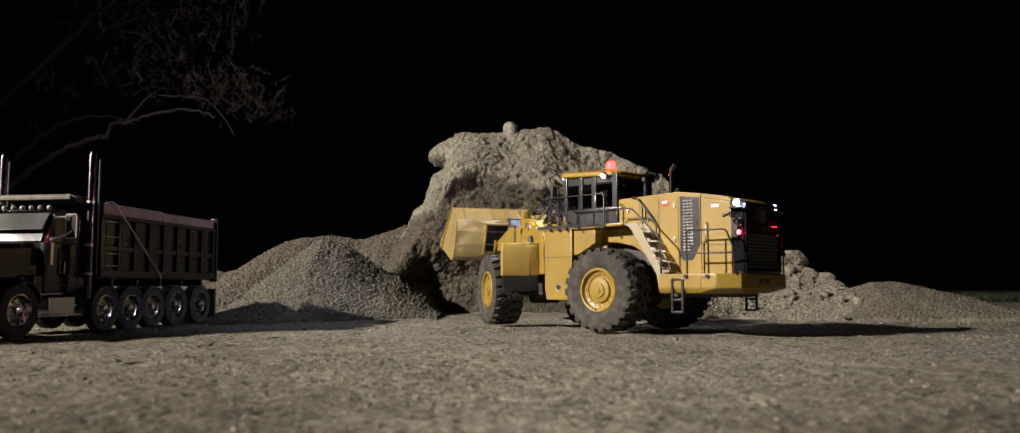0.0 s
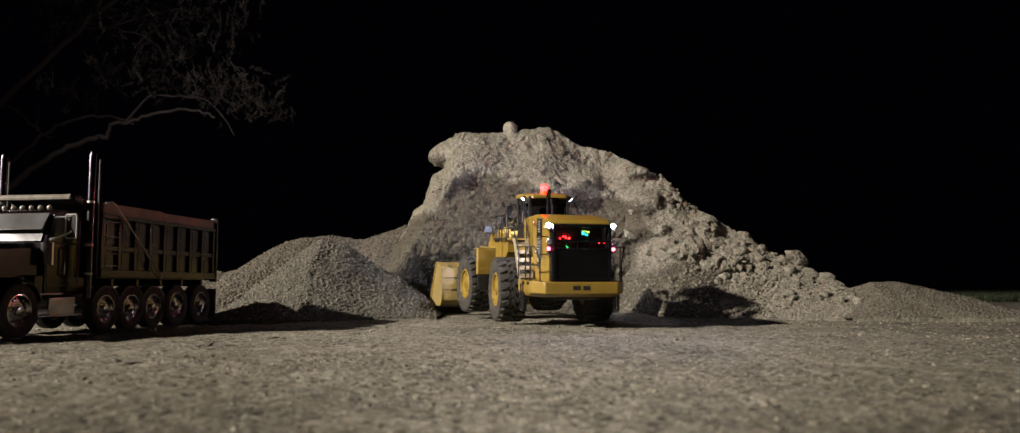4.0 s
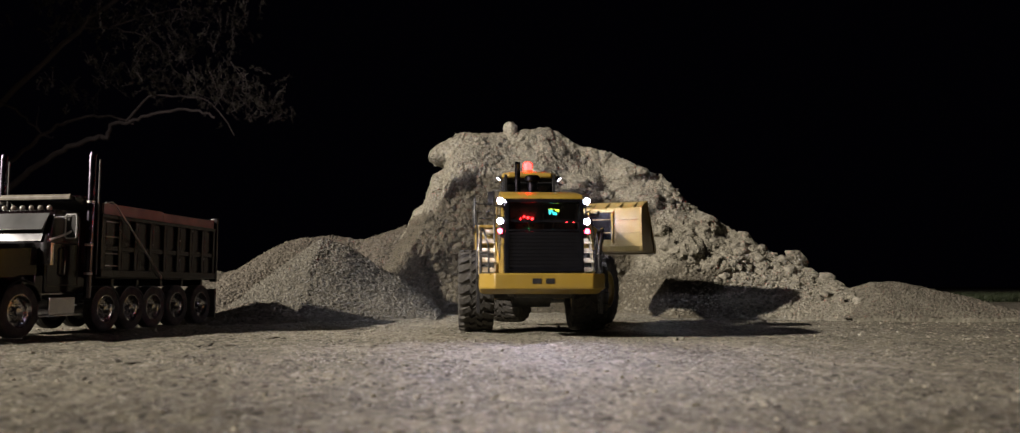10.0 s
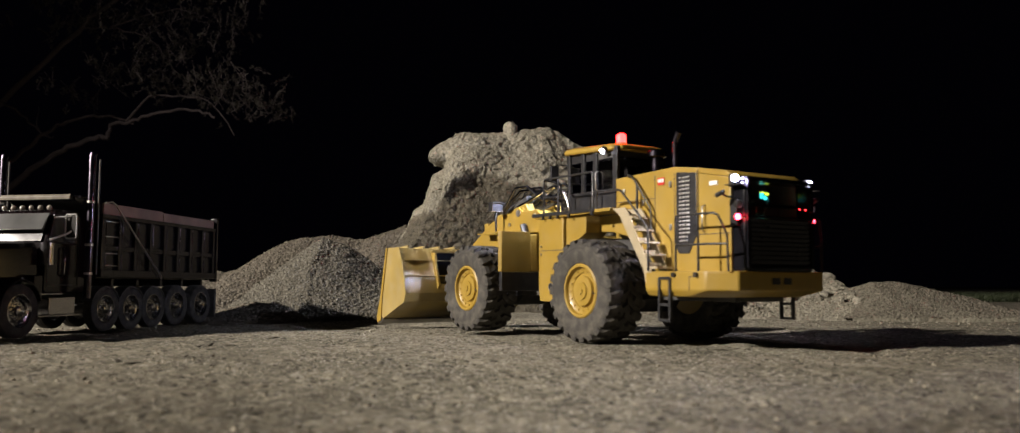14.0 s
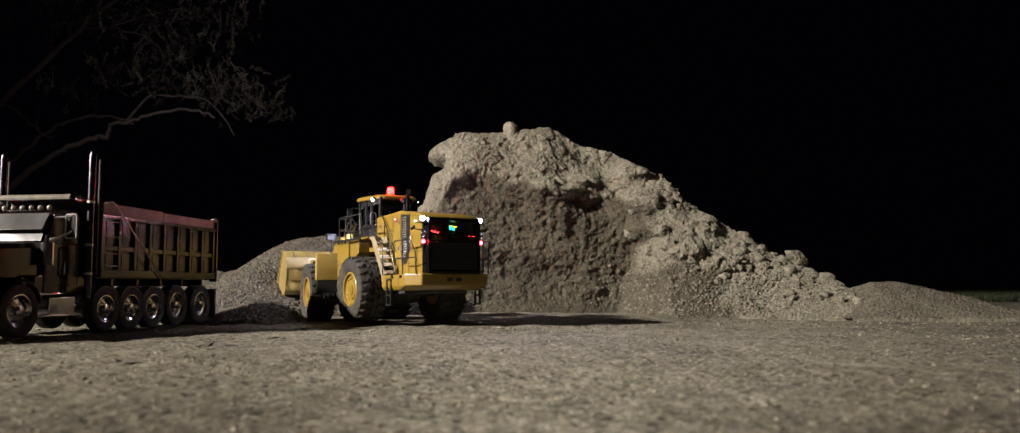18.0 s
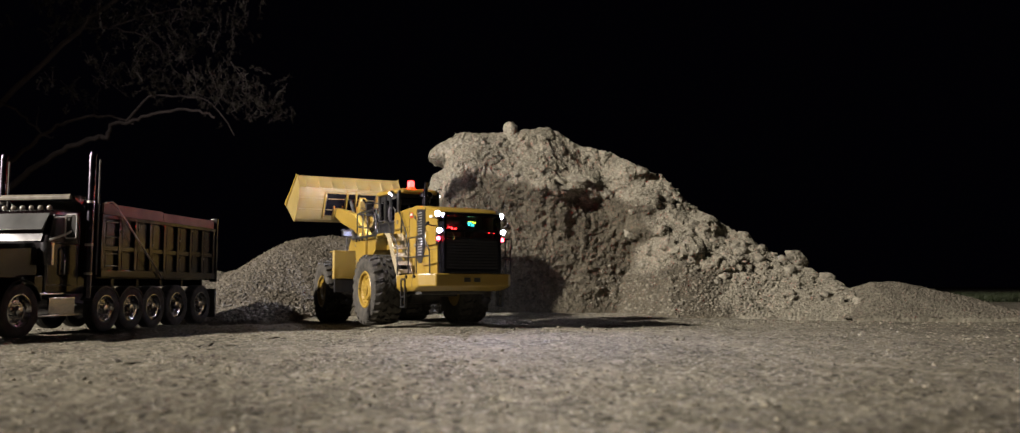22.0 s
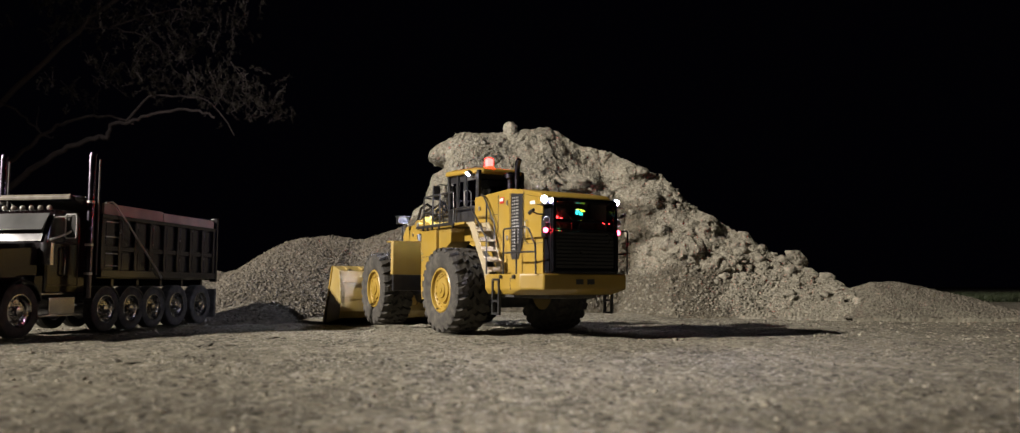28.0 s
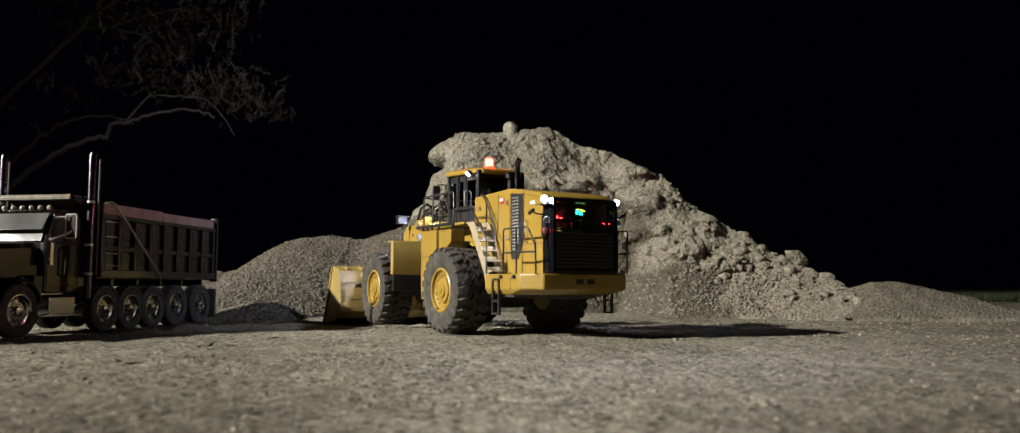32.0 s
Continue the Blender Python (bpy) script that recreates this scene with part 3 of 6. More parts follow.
    for x, i, r in ((0.47, 78, 0.026), (0.52, 70, 0.020), (0.43, 72, 0.016), (0.38, 84, 0.018), (0.30, 128, 0.028), (0.22, 132, 0.024), (0.16, 124, 0.018)):
        q = P[i, int((x + 0.56) / 0.0032)]
        clod("clod", (q[0], q[1] + 0.2 * r, q[2]), (r * 1.5, r, r * 0.9), int(x * 100), "", 4, 0.4)
    for k in range(46):
        x = 0.36 + 0.58 * rng.random()
        j = int((x + 0.56) / 0.0032)
        i = int(40 + 148 * rng.random())
        q = P[min(i, 188), min(j, P.shape[1] - 1)]
        s = 0.006 + 0.013 * rng.random() ** 2
        clod("clod", (q[0], q[1] - 0.1 * s, q[2]), (s * 1.3, s, s * 0.9), 40 + k, "", 3)

    left_prof = [(-1.95, 0.0), (-1.8, 0.035), (-1.5, 0.07), (-1.06, 0.11), (-0.96, 0.125), (-0.895, 0.138), (-0.84, 0.180), (-0.775, 0.208), (-0.731, 0.228), (-0.665, 0.244), (-0.600, 0.250), (-0.49, 0.241), (-0.425, 0.263), (-0.35, 0.285), (-0.27, 0.16), (-0.22, 0.0)]
    lo, Pl, _ = heap("low_gravel_heap", left_prof, [(-1.5, 2.75), (-0.9, 2.80), (-0.3, 2.85)], [(-1.95, 2.5), (-1.5, 2.16), (-0.80, 2.12), (-0.62, 2.28), (-0.5, 2.40), (-0.36, 2.45), (-0.27, 2.50), (-0.2, 2.6)], -1.95, -0.22, 0.0036, 130, None, (), 0.75, 120, mat=M_COARSE,
                    bow=np.interp(np.arange(-1.95, -0.22, 0.0036), [-1.1, -0.85, -0.5, -0.35], [1.05, 0.80, 0.78, 1.0]))
    tagged(lo, "low rounded heap of coarse grey-tan gravel", "gravel heap")
    sprinkle("surface_gravel", Pl, 28000, rng, 0.0013, 0.0062, lo, 2.0, M_COARSE_STONE)

    foot_prof = [(-0.86, 0.0), (-0.78, 0.014), (-0.70, 0.026), (-0.63, 0.040), (-0.57, 0.042), (-0.53, 0.024), (-0.495, 0.0)]
    fo, Pf, _ = heap("gravel_spill", foot_prof, [(-0.88, 2.16), (-0.5, 2.07)], [(-0.88, 1.99), (-0.68, 1.95), (-0.5, 1.99)], -0.86, -0.495, 0.0036, 46, None, (), 0.8, 420, back=2.5, mat=M_COARSE)
    tagged(fo, "low spill of coarse gravel at the foot of the low heap", "gravel")
    sprinkle("surface_gravel", Pf, 3500, rng, 0.0013, 0.0062, fo, 2.0, M_COARSE_STONE)

    right_prof = [(0.86, 0.0), (0.928, 0.063), (0.964, 0.080), (1.001, 0.094), (1.091, 0.092), (1.18, 0.071), (1.269, 0.051), (1.322, 0.031), (1.375, 0.0)]
    ro, Pr, _ = heap("small_gravel_heap", right_prof, [(0.8, 2.38), (1.4, 2.34)], [(0.8, 2.14), (1.4, 2.12)], 0.86, 1.375, 0.0036, 70, None, (), 0.5, 220, mat=M_TAN)
    tagged(ro, "small low heap of tan gravel beside the tall one", "gravel heap")
    sprinkle("surface_gravel", Pr, 8000, rng, 0.0009, 0.0040, ro, 3.0, M_COARSE_STONE)

    # the loose lobe that the loader shoves back into the low heap
    lobe_prof = [(-0.30, 0.0), (-0.2, 0.09), (-0.1, 0.17), (-0.02, 0.225), (0.05, 0.195), (0.12, 0.152), (0.2, 0.102), (0.27, 0.055), (0.33, 0.0)]
    lb, Pb, _ = heap("loose_gravel_lobe", lobe_prof, [(-0.3, 0.06), (0.3, 0.10)], [(-0.3, -0.18), (0.0, -0.25), (0.3, -0.15)], -0.30, 0.33, 0.0036, 70, None, (), 0.6, 320, back=0.9, mat=M_LOBE)
    tagged(lb, "loose lobe of gravel at the front of the low heap", "gravel")
    sprinkle("surface_gravel", Pb, 9000, rng, 0.0012, 0.0050, lb, 2.0, M_LOBE_STONE)
    return lb


# ---- wheel loader ----
R = 0.0735
PV, FH = 0.1593, 0.1619
BOOM_PIN, BOOM_LEN = (0.12, 0.205), 0.275
PIN = (-0.012, 0.04)


@functools.lru_cache(None)
def lug_mesh(s, w0):
    bm = B()
    rows = []
    q = lambda r, a, v: (r * math.cos(a), v, r * math.sin(a))
    for y, r0, r1, sh in ((-0.002, 0.066, 0.0735, 0.0), (0.009, 0.066, 0.0735, 0.13), (0.0125, 0.066, 0.0735, 0.04), (0.0240, 0.066, 0.0733, 0.12), (0.0295, 0.064, 0.0718, 0.13), (0.0306, 0.0625, 0.0672, 0.13)):
        yy, yt = y * s, (y + (0.0008 if y > 0.028 else 0)) * s
        rows.append([q(r0, sh, yy), q(r1, sh + 0.03, yt), q(r1, sh + w0 - 0.03, yt), q(r0, sh + w0, yy)])
    rings(bm, rows)
    bmesh.ops.recalc_face_normals(bm, faces=bm.faces)
    me = bpy.data.meshes.new("lug")
    bm.to_mesh(me)
    bm.free()
    me.materials.append(M_RUBBER)
    return me


def loader_wheel(parent, name, side):
    """Wide earthmover wheel about its own axle; side +1 is the outer face towards +y."""
    w = new(name)
    w.parent = parent
    bm = B()
    half = [(0.036, 0.024), (0.0395, 0.0285), (0.042, 0.0292), (0.0435, 0.0300), (0.050, 0.0316), (0.057, 0.0318), (0.0595, 0.0312), (0.0605, 0.0316), (0.0645, 0.0308), (0.0675, 0.0285), (0.0690, 0.016)]
    prof = half + [(0.0690, 0)] + [(r, -a) for r, a in half[::-1]]
    rows = []
    n = 60
    for r, a in prof:
        rows.append([(r * math.cos(2 * math.pi * k / n), a, r * math.sin(2 * math.pi * k / n)) for k in range(n)])
    rings(bm, rows, cap=False)
    part("tyre", bm, M_RUBBER, w, "dusty black tyre with bent lugs", smooth=30)
    # bent lugs from the middle over each shoulder, one mesh for each side
    lugs = 23
    for s in (1, -1):
        me = lug_mesh(s, 2 * math.pi / lugs * 0.74)
        for i in range(lugs):
            lug = new("lug", me)
            lug.parent = w
            lug.matrix_basis = Matrix.Rotation(-2 * math.pi * (i + (0.5 if s < 0 else 0)) / lugs, 4, "Y")
    bm = B()
    o = side
    lathe(bm, [(0.037, -0.024 * o), (0.037, 0.0255 * o), (0.0385, 0.028 * o), (0.0365, 0.0295 * o), (0.034, 0.029 * o), (0.0325, 0.024 * o), (0.030, 0.0225 * o), (0.0255, 0.022 * o), (0.0245, 0.020 * o),
               (0.022, 0.020 * o), (0.021, 0.0245 * o), (0.013, 0.0255 * o), (0.0125, 0.0275 * o), (0.0015, 0.028 * o)], 40)
    rim = part("rim", bm, M_YELLOW, w, "yellow dished steel rim", smooth=25)
    bm = B()
    for k in range(16):
        a = 2 * math.pi * k / 16
        cyl(bm, (0.0282 * math.cos(a), 0.0215 * o, 0.0282 * math.sin(a)), (0.0282 * math.cos(a), 0.0245 * o, 0.0282 * math.sin(a)), 0.0011, 6)
    part("bolt_ring", bm, M_YELLOW, rim, smooth=0)
    part("valve", cyl(B(), (0.004, 0.027 * o, -0.0335), (0.004, 0.031 * o, -0.0335), 0.0014, 8), M_DARK, rim, smooth=30)
    part("hub_cap", cyl(B(), (0, 0.0275 * o, 0), (0, 0.0290 * o, 0), 0.0050, 12), M_YELLOW, rim, "yellow hub cap", smooth=30)
    return w


def side_rail(parent, pts, r=0.0015, name="handrail"):
    return part(name, tube(B(), pts, r, 7), M_BLACK, parent, "black tubular handrail", smooth=60)


def make_loader():
    L = new("wheel_loader")
    circuits = {}
    tagged(L, "yellow radio-controlled wheel loader with glowing work lamps", "wheel loader")
    # chassis and tanks
    bm = B()
    box(bm, -0.21, 0.13, -0.045, 0.045, 0.062, 0.15)
    box(bm, -0.02, 0.02, -0.075, 0.075, 0.058, 0.09)
    cyl(bm, (0, -0.035, 0.072), (0, 0.035, 0.072), 0.030, 20)
    box(bm, 0.10, 0.165, -0.03, 0.03, 0.075, 0.10)
    box(bm, 0.10, 0.165, -0.03, 0.03, 0.13, 0.155)
    cyl(bm, (0.1593, 0, 0.07), (0.1593, 0, 0.16), 0.012, 16)
    part("chassis", bm, M_DARK, L, "dark steel chassis and rear axle", bevel=0.002)
    for s in (1, -1):
        bm = B()
        prism(bm, [(0.147, 0.184), (0.147, 0.078), (0.143, 0.055), (0.092, 0.055), (0.081, 0.100), (0.081, 0.184)], 0.056 * s, 0.100 * s)
        tank = part("side_tank", bm, M_YELLOW, L, "yellow side tank under the platform", bevel=0.0022)
        bm = B()
        prism(bm, [(0.0795, 0.184), (0.0795, 0.137), (0.068, 0.138), (0.030, 0.158), (0.030, 0.184)], 0.056 * s, 0.0955 * s)
        part("recessed_panel", bm, M_YELLOW, L, "yellow panel behind the tank", bevel=0.0015)
        part("panel_seam", box(B(), 0.0825, 0.146, 0.0998 * s, 0.1004 * s, 0.1333, 0.1342), M_DARK, tank, smooth=0)
        bm = B()
        cyl(bm, (0.1136, 0.097 * s, 0.078), (0.1136, 0.1006 * s, 0.078), 0.0052, 18)
        hole = part("filler_hole", bm, M_BLACK, tank, "dark filler hole", smooth=40)
        ring = [(0.1136 + 0.0056 * math.cos(a), 0.1004 * s, 0.078 + 0.0056 * math.sin(a)) for a in [2 * math.pi * k / 20 for k in range(21)]]
        part("rim", tube(B(), ring, 0.0006, 5), M_STEEL, hole, smooth=60)
        for x, z in ((0.139, 0.128), (0.139, 0.140)):
            part("bolt", cyl(B(), (x, 0.099 * s, z), (x, 0.1018 * s, z), 0.0018, 8), M_STEEL, tank, smooth=30)
        bm = B()
        prism(bm, [(0.04, 0.183), (0.04, 0.160), (0.0, 0.158), (-0.035, 0.150), (-0.075, 0.125), (-0.092, 0.098), (-0.105, 0.098), (-0.105, 0.12), (-0.06, 0.183)], 0.055 * s, 0.069 * s)
        part("rear_fender", bm, M_YELLOW, L, bevel=0.0015)
        bm = B()
        prism(bm, [(0.157, 0.184), (0.157, 0.190), (-0.035, 0.190), (-0.035, 0.186), (0.05, 0.184)], 0.045 * s, 0.103 * s)
        deck = part("platform", bm, M_YELLOW, L, "yellow walkway plate beside the cab", bevel=0.0008)
        bm = B()
        box(bm, 0.0, 0.159, 0.1032 * s, 0.1050 * s, 0.1868, 0.1915)
        box(bm, 0.1572, 0.159, 0.045 * s, 0.103 * s, 0.1855, 0.1915)
        for k in range(5):
            x = (0.128, 0.109, 0.0897, 0.0605, 0.0045)[k]
            box(bm, x - 0.002, x + 0.002, 0.1030 * s, 0.1060 * s, 0.1815, 0.189)
        part("kick_plate", bm, M_BLACK, deck, "black edge strip with brackets")
    # hood
    bm = B()
    prism(bm, [(0.0, 0.188), (0.0, 0.236), (-0.122, 0.2405), (-0.1668, 0.2345), (-0.1668, 0.099), (-0.10, 0.099), (-0.06, 0.15), (-0.03, 0.188)], -0.064, 0.064)
    hood = part("hood", bm, M_YELLOW, L, "yellow engine hood with panel doors", bevel=0.0015)
    bm = B()
    prism(bm, [(-0.1670, 0.2345), (-0.215, 0.2262), (-0.2235, 0.2205), (-0.2235, 0.2172), (-0.1670, 0.2275)], -0.064, 0.064)
    for s in (1, -1):
        prism(bm, [(-0.1670, 0.2273), (-0.222, 0.2173), (-0.222, 0.099), (-0.1670, 0.099)], 0.0605 * s, 0.064 * s)
    box(bm, -0.222, -0.167, -0.0603, 0.0603, 0.099, 0.164)
    part("tail_cowl", bm, M_YELLOW, L, "yellow cowl round the open engine bay", bevel=0.0012)
    bm = B()
    box(bm, -0.171, -0.1675, -0.0598, 0.0598, 0.1645, 0.2265)
    for s in (1, -1):
        box(bm, -0.2210, -0.1712, 0.0578 * s, 0.0600 * s, 0.1645, 0.2160)
    prism(bm, [(-0.1712, 0.2250), (-0.2210, 0.2155), (-0.2210, 0.2172), (-0.1712, 0.2268)], -0.0576, 0.0576)
    part("bay_lining", bm, M_BAY, L, "dark lining of the engine bay", smooth=0)
    for s in (1, -1):
        bm = B()
        prism(bm, [(-0.127, 0.2325), (-0.127, 0.130), (-0.132, 0.124), (-0.150, 0.124), (-0.164, 0.148), (-0.164, 0.2285)], 0.0635 * s, 0.0652 * s)
        g = part("side_grille", bm, M_BLACK, L, "black side grille with silver louvres", bevel=0.0006)
        for k in range(17):
            z = 0.139 + 0.0052 * k
            bm = B()
            prism(bm, [(0.0652 * s, z), (0.0676 * s, z + 0.001), (0.0652 * s, z + 0.0030)], -0.152 if k > 1 else -0.148, -0.134, "x")
            part("louvre", bm, M_MESH, g, smooth=0)
        for x in (-0.1395, -0.1465):
            part("grille_bar", box(B(), x - 0.0004, x + 0.0004, 0.0672 * s, 0.0680 * s, 0.140, 0.2265), M_BLACK, g, smooth=0)
        gaps = [(x, x + 0.0008, 0.150 if x < -0.05 else 0.190, 0.2325) for x in (-0.0455, -0.085, -0.1235, -0.1665)]
        for xa, xb, za, zb in gaps + [(-0.085, -0.004, 0.2005, 0.2013), (-0.222, -0.167, 0.1475, 0.1483)]:
            part("door_gap", box(B(), xa, xb, 0.0641 * s, 0.0646 * s, za, zb), M_DARK, hood, smooth=0)
        for x, z in ((-0.02, 0.215), (-0.1158, 0.160), (-0.1158, 0.2175), (-0.062, 0.196)):
            part("latch", box(B(), x - 0.002, x + 0.002, 0.0645 * s, 0.0665 * s, z - 0.004, z + 0.004), M_STEEL, hood, "small bright latch", bevel=0.0004)
        part("grab_handle", tube(B(), [(-0.178, 0.0645 * s, 0.150), (-0.178, 0.069 * s, 0.152), (-0.178, 0.069 * s, 0.183), (-0.178, 0.0645 * s, 0.185)], 0.0011, 6), M_STEEL, hood, "bright grab handle", smooth=60)
        bm = B()
        box(bm, -0.091, -0.104, 0.0645 * s, 0.0652 * s, 0.218, 0.228)
        part("red_emblem", bm, M_RED_PAINT, hood, "red emblem plate", smooth=0)
        for k in range(3):
            part("emblem_bar", box(B(), -0.092 - 0.004 * k, -0.095 - 0.004 * k, 0.0653 * s, 0.0657 * s, 0.2215, 0.2265), M_WHITE, hood, smooth=0)
        part("sticker", box(B(), -0.187, -0.201, 0.0645 * s, 0.0652 * s, 0.2095, 0.2145), M_WHITE, hood, "white sticker", smooth=0)
    # radiator at the tail
    bm = B()
    box(bm, -0.2435, -0.2223, -0.0625, 0.0625, 0.1005, 0.1660)
    box(bm, -0.2435, -0.2223, -0.0625, 0.0625, 0.2105, 0.2170)
    for s in (1, -1):
        box(bm, -0.2435, -0.2223, 0.0555 * s, 0.0625 * s, 0.1662, 0.2103)
    rad = part("radiator_housing", bm, M_RADIATOR, L, "black radiator housing at the tail", bevel=0.003)
    bm = B()
    for y0, y1, z0, z1 in ((-0.061, -0.0555, 0.104, 0.2150), (0.0555, 0.061, 0.104, 0.2150), (-0.0555, 0.0555, 0.2108, 0.2150), (-0.0555, 0.0555, 0.104, 0.107), (-0.0555, 0.0555, 0.166, 0.169)):
        box(bm, -0.2465, -0.2437, y0, y1, z0, z1)
    part("grille_frame", bm, M_RADIATOR, rad, bevel=0.0006)
    for k in range(10):
        z = 0.1095 + 0.0056 * k
        bm = B()
        prism(bm, [(-0.2437, z + 0.0044), (-0.2452, z + 0.0044), (-0.2437, z)], -0.0553, 0.0553)
        part("grille_slat", bm, M_RADIATOR, rad, smooth=0)
    bm = B()
    box(bm, -0.2012, -0.1990, -0.031, -0.009, 0.197, 0.2105)
    box(bm, -0.1990, -0.1710, -0.022, -0.018, 0.200, 0.206)
    scr = part("display_panel", moved(bm, pose(0, 0, -0.004)), M_BLACK, L, "black lamp matrix display")
    for y0, y1, z0, z1, m in ((-0.012, -0.015, 0.200, 0.207, M_CYAN_LED), (-0.0155, -0.018, 0.204, 0.207, M_CYAN_LED), (-0.0185, -0.021, 0.199, 0.204, M_CYAN_LED), (-0.012, -0.022, 0.2078, 0.2085, M_YEL_LED), (-0.0225, -0.028, 0.205, 0.2075, M_YEL_LED), (-0.0225, -0.0245, 0.199, 0.203, M_CYAN_LED)):
        bm = B()
        box(bm, -0.2021, -0.2013, y1, y0, z0, z1)
        part("lit_segment", moved(bm, pose(0, 0, -0.004)), m, scr, smooth=0)
    # boards, wires and indicator lights in the bay
    for y0, y1, z0, z1 in ((0.004, 0.050, 0.184, 0.2060), (0.002, 0.040, 0.1665, 0.181), (-0.052, -0.026, 0.1665, 0.190)):
        bm = B()
        box(bm, -0.1975, -0.1960, y0, y1, z0, z1)
        box(bm, -0.1960, -0.1710, (y0 + y1) / 2 - 0.002, (y0 + y1) / 2 + 0.002, (z0 + z1) / 2 - 0.002, (z0 + z1) / 2 + 0.002)
        board = part("circuit_board", bm, M_BAY, L, "small circuit board in the engine bay", smooth=0)
        for k in range(5):
            y, z = y0 + (y1 - y0) * (0.12 + 0.19 * k), z0 + (z1 - z0) * (0.25 + 0.5 * (k % 2))
            part("chip", box(B(), -0.1992, -0.1976, y - 0.002, y + 0.002, z - 0.0015, z + 0.0015), M_BLACK, board, smooth=0)
    for y, z in ((0.030, 0.176), (-0.005, 0.183), (-0.040, 0.196)):
        part("wire", tube(B(), [(-0.1715, y, z + 0.012), (-0.188, y * 0.9, z + 0.016), (-0.202, y * 0.7, z + 0.004), (-0.204, y * 0.5, z - 0.012), (-0.198, y * 0.4, 0.1655)], 0.0008, 5), M_GREY, L, "thin grey wire", smooth=60)
    for x, y, z, r, m, nm in ((-0.1993, 0.022, 0.195, 0.0018, M_RED_LED, "red_led"), (-0.1993, 0.015, 0.193, 0.0020, M_RED_LED, "red_led"), (-0.1993, 0.028, 0.1965, 0.0014, M_RED_LED, "red_led"), (-0.1993, 0.034, 0.193, 0.0011, M_RED_LED, "red_led"),
                              (-0.2452, -0.035, 0.184, 0.0009, M_RED_LED, "red_led"), (-0.2452, -0.046, 0.184, 0.0009, M_RED_LED, "red_led"), (-0.1993, 0.018, 0.173, 0.0020, M_GREEN_LED, "green_led"), (-0.1993, 0.0205, 0.1765, 0.0010, M_GREEN_LED, "green_led")):
        bm = B()
        bmesh.ops.create_icosphere(bm, subdivisions=2, radius=r, matrix=Matrix.Translation((x, y, z - 0.0045)))
        part(nm, bm, m, L, "glowing %s indicator" % nm.split("_")[0], smooth=60)
    part("bay_crossbar", box(B(), -0.2440, -0.2426, -0.0553, 0.0553, 0.1795, 0.1840), M_RADIATOR, L, "black bar across the bay window", bevel=0.0004)
    # counterweight
    bm = B()
    rows = []
    for z, g, xb in ((0.068, 0.006, 0.032), (0.0765, 0.0, 0.0), (0.1005, 0.0, 0.0)):
        rows.append([(-0.104, 0.100 - g, z), (-0.213 + xb, 0.100 - g, z), (-0.246 + xb, 0.077 - g, z), (-0.246 + xb, -0.077 + g, z), (-0.213 + xb, -0.100 + g, z), (-0.104, -0.100 + g, z)])
    rings(bm, rows)
    cw = part("counterweight", bm, M_YELLOW, L, "yellow counterweight bumper", bevel=0.0025)
    bm = B()
    for y in (0.013, -0.008):
        box(bm, -0.2468, -0.2455, y - 0.0075, y + 0.006, 0.0845, 0.0925)
    part("dark_slot", bm, M_BLACK, cw, smooth=0)
    for s in (1, -1):
        bm = B()
        box(bm, -0.1862, -0.1852, 0.0998 * s, 0.1003 * s, 0.0765, 0.0940)
        box(bm, -0.2000, -0.1862, 0.0998 * s, 0.1003 * s, 0.0930, 0.0940)
        part("lid_gap", bm, M_DARK, cw, "dark gap round a lid", smooth=0)
        bm = B()
        back = -0.0155 if s > 0 else -0.042
        for x in (-0.117 + back, -0.1365 + back):
            box(bm, x - 0.0018, x + 0.0018, 0.0975 * s, 0.1025 * s, 0.036, 0.092)
        for z in (0.036, 0.056, 0.090):
            box(bm, -0.1365 + back, -0.117 + back, 0.0975 * s, 0.1025 * s, z, z + 0.0035)
        part("boarding_ladder", bm, M_BLACK, L, "black boarding ladder under the step", bevel=0.0006)
        # stair
        bm = B()
        for y in (0.0985, 0.0705):
            prism(bm, [(-0.035, 0.1885), (-0.062, 0.1885), (-0.070, 0.180), (-0.087, 0.148), (-0.115, 0.104), (-0.115, 0.085), (-0.105, 0.083), (-0.101, 0.101), (-0.070, 0.148), (-0.049, 0.180)], y * s - 0.0012, y * s + 0.0012)
        st = part("stair", bm, M_STAIR, L, "pale dusty stair stringers", bevel=0.0005)
        for k in range(5):
            x, z = -0.069 - 0.0118 * k, 0.172 - 0.0170 * k
            part("tread", box(B(), x - 0.010, x + 0.010, 0.072 * s, 0.0995 * s, z, z + 0.0028), M_STAIR, st)
            part("riser", box(B(), x + 0.010, x + 0.012, 0.072 * s, 0.097 * s, z + 0.0026, z + 0.0085), M_STAIR, st)
        # rails of stair, tail and platform
        side_rail(L, [(-0.111, 0.101 * s, 0.101), (-0.111, 0.101 * s, 0.156), (-0.108, 0.101 * s, 0.161), (-0.059, 0.101 * s, 0.209), (-0.053, 0.101 * s, 0.213), (-0.040, 0.101 * s, 0.215), (-0.006, 0.101 * s, 0.215), (-0.002, 0.101 * s, 0.211), (-0.002, 0.101 * s, 0.19)])
